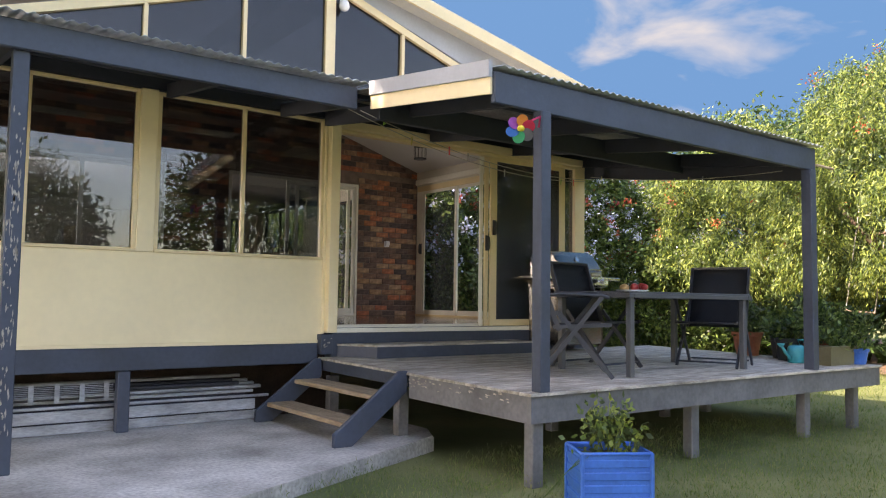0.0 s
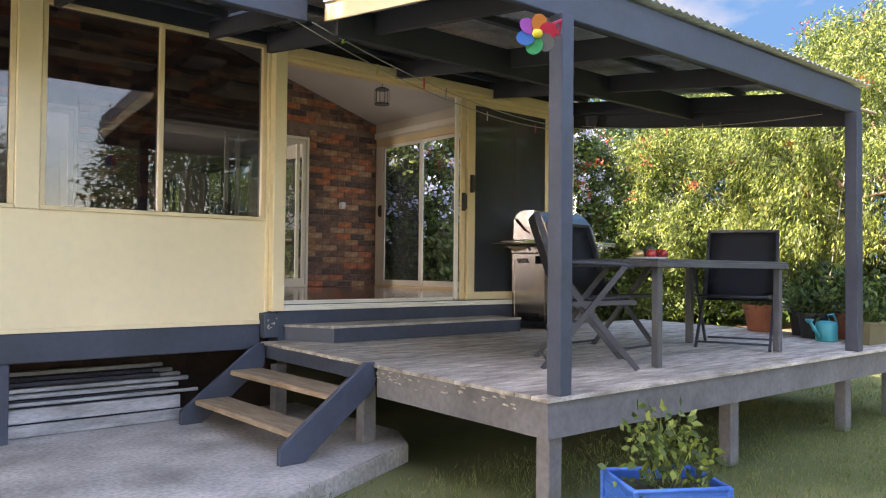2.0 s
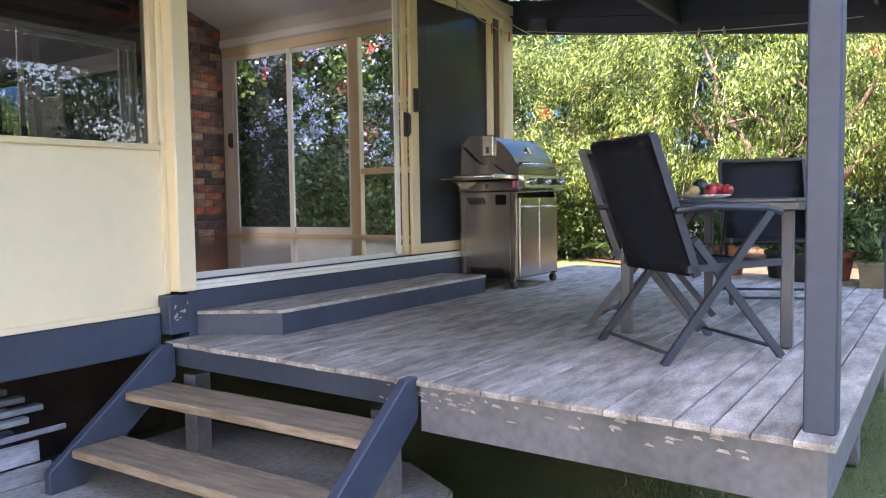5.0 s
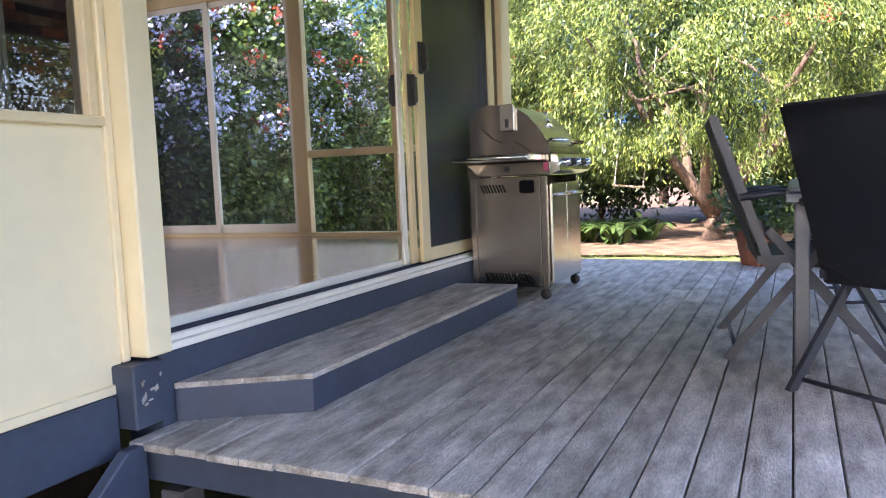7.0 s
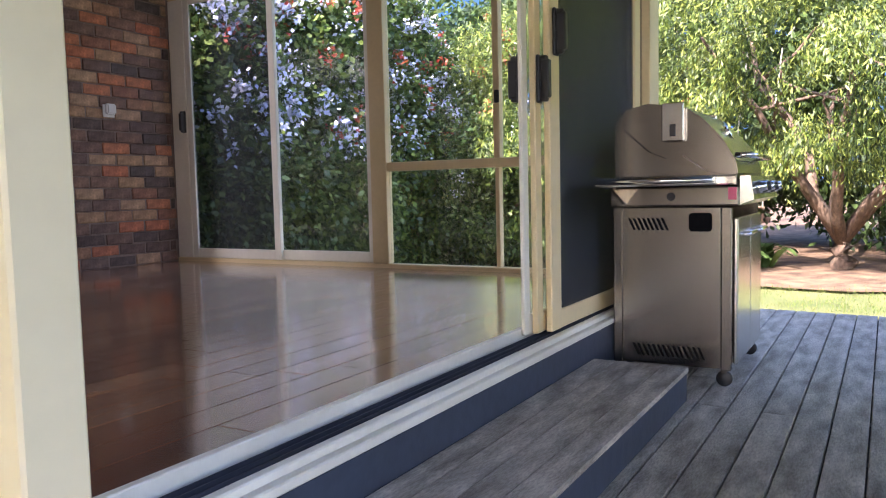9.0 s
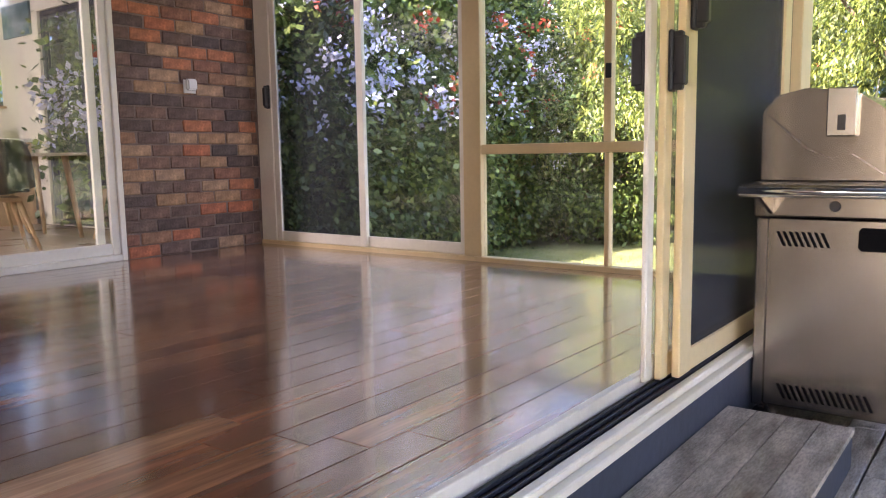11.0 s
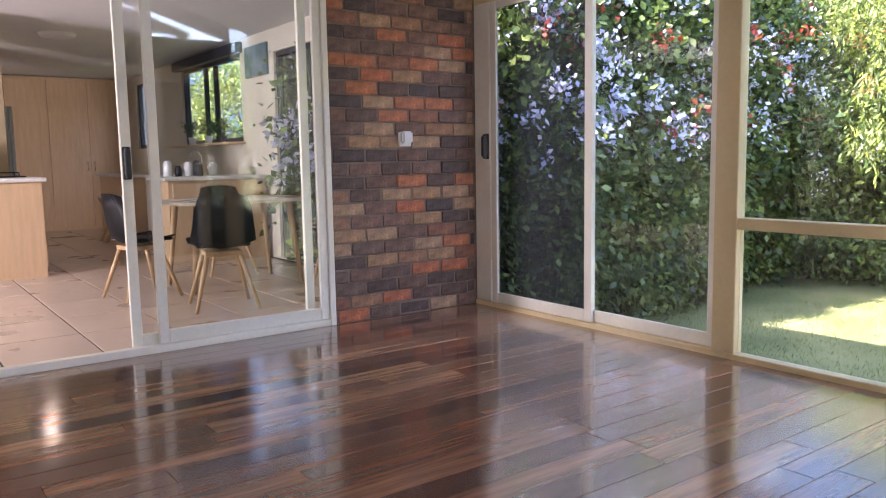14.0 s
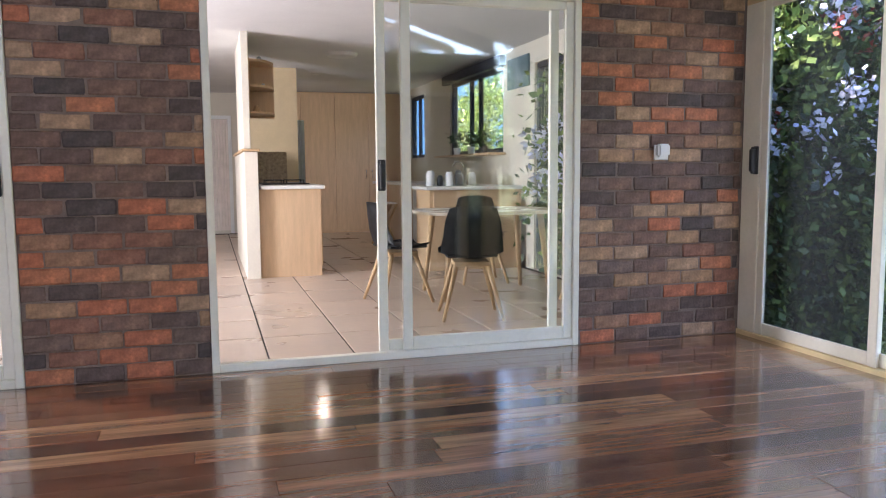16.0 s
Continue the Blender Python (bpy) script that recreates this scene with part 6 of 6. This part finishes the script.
for k in range(9):
    r, h = rng.uniform(0.035, 0.05), rng.uniform(0.08, 0.14)
    bm = lathe(bmesh.new(), [(r, 0), (r, h), (r * 0.7, h + 0.01), (r * 0.75, h + 0.03)], 12)
    bmesh.ops.translate(bm, vec=(6.78 + 0.11 * k if k < 4 else 7.3 + 0.05 * (k % 2), 14.6 if k < 4 else 14.7 + 0.22 * (k - 4), FLOOR + 0.911), verts=bm.verts)
    solid("canister", bm, M_BLACK if k % 2 else M_PLATE, "small dark canister on the benchtop" if k % 2 else "small white canister on the benchtop", "canister", smooth=True, group="canisters")
for k, y in enumerate((15.4, 15.9, 16.5)):
    pot("sill_plant", (7.70, y, FLOOR + 1.29), 0.04, 0.05, 0.09, M_PLATE if k else M_POTDARK, "small potted plant on the kitchen sill", M_LEAF_DARK, 160, 0.05, 0.05, 0.18, 70 + k)
solid("window_sill_kitchen", a_box(7.60, 7.824, 15.0, 17.28, FLOOR + 1.262, FLOOR + 1.288), M_MAPLE, "timber sill under the kitchen window", "sill", "structure")
bl = thing("roller_blind", (7.795, 15.08, 3.225), "dark pelmet above the kitchen window", "blind")
part("pelmet", a_box(-0.06, 0.025, -0.1, 2.24, -0.06, 0.06, bevel=0.005), M_TIMBER, bl)


def dining_chair(at, turn):
    """A moulded black shell chair on splayed oak legs; it looks along +x."""
    c = thing("dining_chair", at, "black moulded chair with splayed oak legs", "chair", "chairs round the dining table", turn=turn)
    prof = [(0.22, 0.455), (0.18, 0.45), (0.0, 0.43), (-0.13, 0.44), (-0.19, 0.50), (-0.215, 0.60), (-0.235, 0.72), (-0.25, 0.83)]
    half = [0.20, 0.225, 0.235, 0.23, 0.225, 0.215, 0.20, 0.17]
    bm = bmesh.new()
    rows = []
    for (x, z), h in zip(prof, half):
        row = []
        for s in (-1, -0.66, -0.33, 0, 0.33, 0.66, 1):
            curl = s * s * (0.05 if z < 0.55 else 0.0)
            row.append(bm.verts.new((x + (0.05 * s * s if z >= 0.5 else 0), s * h, z + curl - (0.02 * s ** 4 if z > 0.8 else 0))))
        rows.append(row)
    for a, b in zip(rows, rows[1:]):
        for i in range(6):
            bm.faces.new((a[i], a[i + 1], b[i + 1], b[i]))
    bmesh.ops.solidify(bm, geom=bm.faces[:], thickness=0.018)
    part("shell", bm, M_SEAT, c, "black moulded shell", smooth=True)
    part("cushion", a_box(-0.15, 0.19, -0.19, 0.19, 0.452, 0.475, bevel=0.01), M_SEAT, c)
    part("seat_frame", a_box(-0.13, 0.13, -0.13, 0.13, 0.385, 0.42, bevel=0.004), M_OAK, c)
    for sx in (-1, 1):
        for sy in (-1, 1):
            part("leg", tube(bmesh.new(), [(sx * 0.10, sy * 0.11, 0.41), (sx * 0.22, sy * 0.22, 0.0)], 0.021, 10, 0.012), M_OAK, c, smooth=True)
    return c


dt = thing("dining_table", (6.75, 12.75, FLOOR), "pale round-cornered dining table with oak legs", "dining table")
bm = prism(bmesh.new(), [(0.62 * math.copysign(abs(math.cos(q)) ** 0.5, math.cos(q)), 0.45 * math.copysign(abs(math.sin(q)) ** 0.5, math.sin(q))) for q in (2 * math.pi * (k + 0.5) / 32 for k in range(32))], 0.715, 0.74)
part("tabletop", bm, M_TABLEWHITE, dt)
for x in (-1, 1):
    for y in (-1, 1):
        part("leg", tube(bmesh.new(), [(x * 0.40, y * 0.27, 0.714), (x * 0.47, y * 0.33, 0.0)], 0.028, 10, 0.018), M_OAK, dt, smooth=True)
dining_chair((6.28, 11.78, FLOOR), 78)
dining_chair((5.93, 12.62, FLOOR), 10)
dining_chair((6.95, 13.45, FLOOR), -95)
dining_chair((7.52, 12.3, FLOOR), 150)
lk = thing("stool", (6.9, 17.5, FLOOR), "white slatted folding stool near the pantry", "stool")
for k in range(5):
    part("slat", a_box(-0.15, 0.15, -0.18 + 0.08 * k, -0.12 + 0.08 * k, 0.60, 0.62), M_WHITE, lk)
for s in (-1, 1):
    part("leg", bar(bmesh.new(), (-0.15, s * 0.17, 0.0), (0.15, s * 0.17, 0.6), 0.025, 0.03), M_OAK, lk)
    part("leg", bar(bmesh.new(), (0.15, s * 0.14, 0.0), (-0.15, s * 0.14, 0.6), 0.025, 0.03), M_OAK, lk)

art = thing("wall_picture", (KE - 0.001, 14.28, 2.86), "blue and teal painted canvas hanging on the kitchen wall", "picture")
part("canvas", a_box(-0.03, 0.0, 0.0, 0.6, 0.0, 0.34, bevel=0.004), mat("teal_canvas", (0.05, 0.16, 0.20), 0.7, scale=5, vary=0.4, second=(0.25, 0.34, 0.36)), art)
# bright doorway at the end of the passage
dw = thing("door_4", (4.6, KN - 0.004, FLOOR), "white framed doorway with a pale curtain at the passage end", "door", kind="structure")
for a, b, c, d in ((4.02, 4.08, 0.0, 2.06), (4.80, 4.86, 0.0, 2.06), (4.081, 4.799, 2.0, 2.06)):
    part("door_frame", a_box(a, b, KN - 0.03, KN - 0.004, FLOOR + c, FLOOR + d, bevel=0.004), M_WHITE, dw, world=True)
part("door_leaf", a_box(4.082, 4.50, KN - 0.022, KN - 0.006, FLOOR + 0.01, FLOOR + 1.998), M_MAPLE, dw, "pale maple door leaf", world=True)
part("curtain", prism(bmesh.new(), [(4.502 + 0.0245 * k, KN - 0.02 + 0.012 * (k % 2)) for k in range(13)] + [(4.796, KN - 0.0045), (4.502, KN - 0.0045)], FLOOR + 0.05, FLOOR + 1.99), mat("pale_pink_curtain", (0.80, 0.70, 0.64), 0.8, vary=0.08), dw, "pale pink curtain", world=True)

# ceiling fittings
M_LAMP = bpy.data.materials.new("lamp_glow")
M_LAMP.use_nodes = True
M_LAMP.node_tree.nodes["Principled BSDF"].inputs["Emission Color"].default_value = (1.0, 0.86, 0.66, 1)
M_LAMP.node_tree.nodes["Principled BSDF"].inputs["Emission Strength"].default_value = 3
for x, y in ((5.95, 17.6),):
    dl = thing("downlight", (x, y, KC), "round white recessed downlight, switched on", "ceiling lamp")
    part("ring", lathe(bmesh.new(), [(0.065, -0.012), (0.07, -0.001), (0.05, -0.001), (0.048, -0.010)], 20), M_WHITE, dl)
    part("bulb", lathe(bmesh.new(), [(0.044, -0.008), (0.044, -0.001)], 16), M_LAMP, dl, "glowing bulb")
    lp = new("downlight_glow", bpy.data.lights.new("downlight_glow", "AREA"))
    lp.data.shape, lp.data.size, lp.data.energy, lp.data.color = "DISK", 0.09, KITCHEN_WATTS, (1.0, 0.86, 0.68)
    lp.matrix_world = look((x, y, KC - 0.016), (x, y, 0))
    lp.parent = dl
    lp.matrix_parent_inverse = dl.matrix_basis.inverted()
vent = thing("ceiling_vent", (6.0, 15.6, KC), "round white ceiling vent", "vent")
part("disc", lathe(bmesh.new(), [(0.10, -0.05), (0.17, -0.035), (0.19, -0.001)], 28), M_WHITE, vent)

# ---- garden details ----
bm = bmesh.new()
pts = [(13.6 + 0.5 * noise.noise((k * 0.7, 0, 0)) + (0.4 if k % 2 else 0) + max(0, k - 16) * 1.2, -8 + 1.0 * k) for k in range(22)]
outline = pts + [(60, 14), (60, -8)]
vs = [bm.verts.new((x + 1.2, y, LAWN + 0.045 + 0.012 * noise.noise((x, y, 1)))) for x, y in outline]
bm.faces.new(vs)
bmesh.ops.triangulate(bm, faces=bm.faces[:])
solid("ground_mulch", bm, M_MULCH, "bed of brown leaf litter under the trees", "garden bed", "structure")


def strap_plant(at, n, seed, size=0.8):
    """A clump of broad arching strap leaves."""
    rng = random.Random(seed)
    p = thing("strap_plant", at, "clump of broad dark green strap leaves", "shrub", "strap-leaved plants under the tree")
    for k in range(n):
        a, ln, w = rng.uniform(0, 2 * math.pi), size * rng.uniform(0.7, 1.2), rng.uniform(0.05, 0.075)
        d = Vector((math.cos(a), math.sin(a), 0))
        s = Vector((-math.sin(a), math.cos(a), 0))
        bm = bmesh.new()
        prev = None
        b = Vector((rng.uniform(-0.2, 0.2), rng.uniform(-0.2, 0.2), 0))
        for j in range(6):
            f = j / 5
            c = b + d * ln * f * 0.75 + Vector((0, 0, ln * (1.25 * f - 0.95 * f * f)))
            wid = w * (0.35 + 1.0 * math.sin(math.pi * min(1, f * 0.9 + 0.08)))
            row = [bm.verts.new(c + s * wid), bm.verts.new(c - Vector((0, 0, 0.012))), bm.verts.new(c - s * wid)]
            if prev:
                bm.faces.new((prev[0], prev[1], row[1], row[0]))
                bm.faces.new((prev[1], prev[2], row[2], row[1]))
            prev = row
        part("leaf", bm, M_LEAF_DARK, p, smooth=True)
    return p


for k, (x, y) in enumerate(((17.0, 7.9), (17.5, 8.6), (17.9, 7.5), (18.3, 8.3), (17.3, 9.3), (19.2, 5.0), (18.9, 4.2))):
    strap_plant((x, y, LAWN + 0.03), 26, k, 0.85)
sw = thing("rope_swing", (16.9, 7.6, 1.0), "timber plank swing hanging on two ropes", "swing")
part("plank", a_box(-0.12, 0.12, -0.28, 0.28, 0.0, 0.035, bevel=0.005, m=pose(0, 0, 0, 6, 0, 25)), M_TREAD, sw, "bare timber seat")
for s in (-1, 1):
    part("rope", tube(bmesh.new(), [(0.1 * -s, s * 0.25, -0.02), (0.1 * -s + 0.3, s * 0.25 - 0.25, 2.6)], 0.012, 6), M_WIRE, sw, "pale rope")
tp = new("grass_tufts", leaves("grass_tufts", np.stack([np.random.RandomState(1).uniform(2.2, 9.5, 5000), np.random.RandomState(2).uniform(0.2, 4.6, 5000), np.full(5000, LAWN)], 1), np.tile((0, 0, 1.6), (5000, 1)), 0.036, 80000, 77, M_BLADE, -0.9, 9, 0.05))
for v in tp.data.vertices:
    v.co.z = max(v.co.z, LAWN - 0.01) if v.co.z > LAWN + 0.09 else v.co.z
tagged(tp, "short green lawn grass blades", "grass", kind="stuff")
g2 = new("grass_tufts", leaves("grass_tufts", np.stack([np.random.RandomState(3).uniform(8.8, 15.0, 6000), np.random.RandomState(4).uniform(1, 13.0, 6000), np.full(6000, LAWN)], 1), np.tile((0, 0, 1.6), (6000, 1)), 0.045, 60000, 78, M_BLADE, -0.9, 8, 0.06))
tagged(g2, "short sunlit lawn grass blades", "grass", kind="stuff")
# a far palm above the trees
pm = thing("palm_tree", (34, 9.5, LAWN), "tall palm showing above the other trees", "palm")
part("trunk", tube(bmesh.new(), [(0, 0, 0), (0.1, 0, 4), (0, 0.1, 8.0)], 0.2, 8, 0.13), M_BARK, pm, smooth=True)
rng = random.Random(8)
for k in range(16):
    a, up = 2 * math.pi * k / 16 + rng.uniform(-0.1, 0.1), rng.uniform(0.4, 1.5)
    bm = bmesh.new()
    d = Vector((math.cos(a), math.sin(a), 0))
    s = Vector((-math.sin(a), math.cos(a), 0))
    for j in range(1, 15):
        f = j / 14
        c = Vector((0, 0, 8.0)) + d * 2.3 * f + Vector((0, 0, up * 1.6 * f - 1.9 * f * f))
        for q in (-1, 1):
            e = c + s * q * 0.55 * math.sin(math.pi * (0.15 + 0.8 * f)) + d * 0.25 - Vector((0, 0, 0.22))
            v = [bm.verts.new(c), bm.verts.new(c + d * 0.05), bm.verts.new(e)]
            bm.faces.new(v)
    part("frond", bm, M_LEAF_LIGHT, pm)
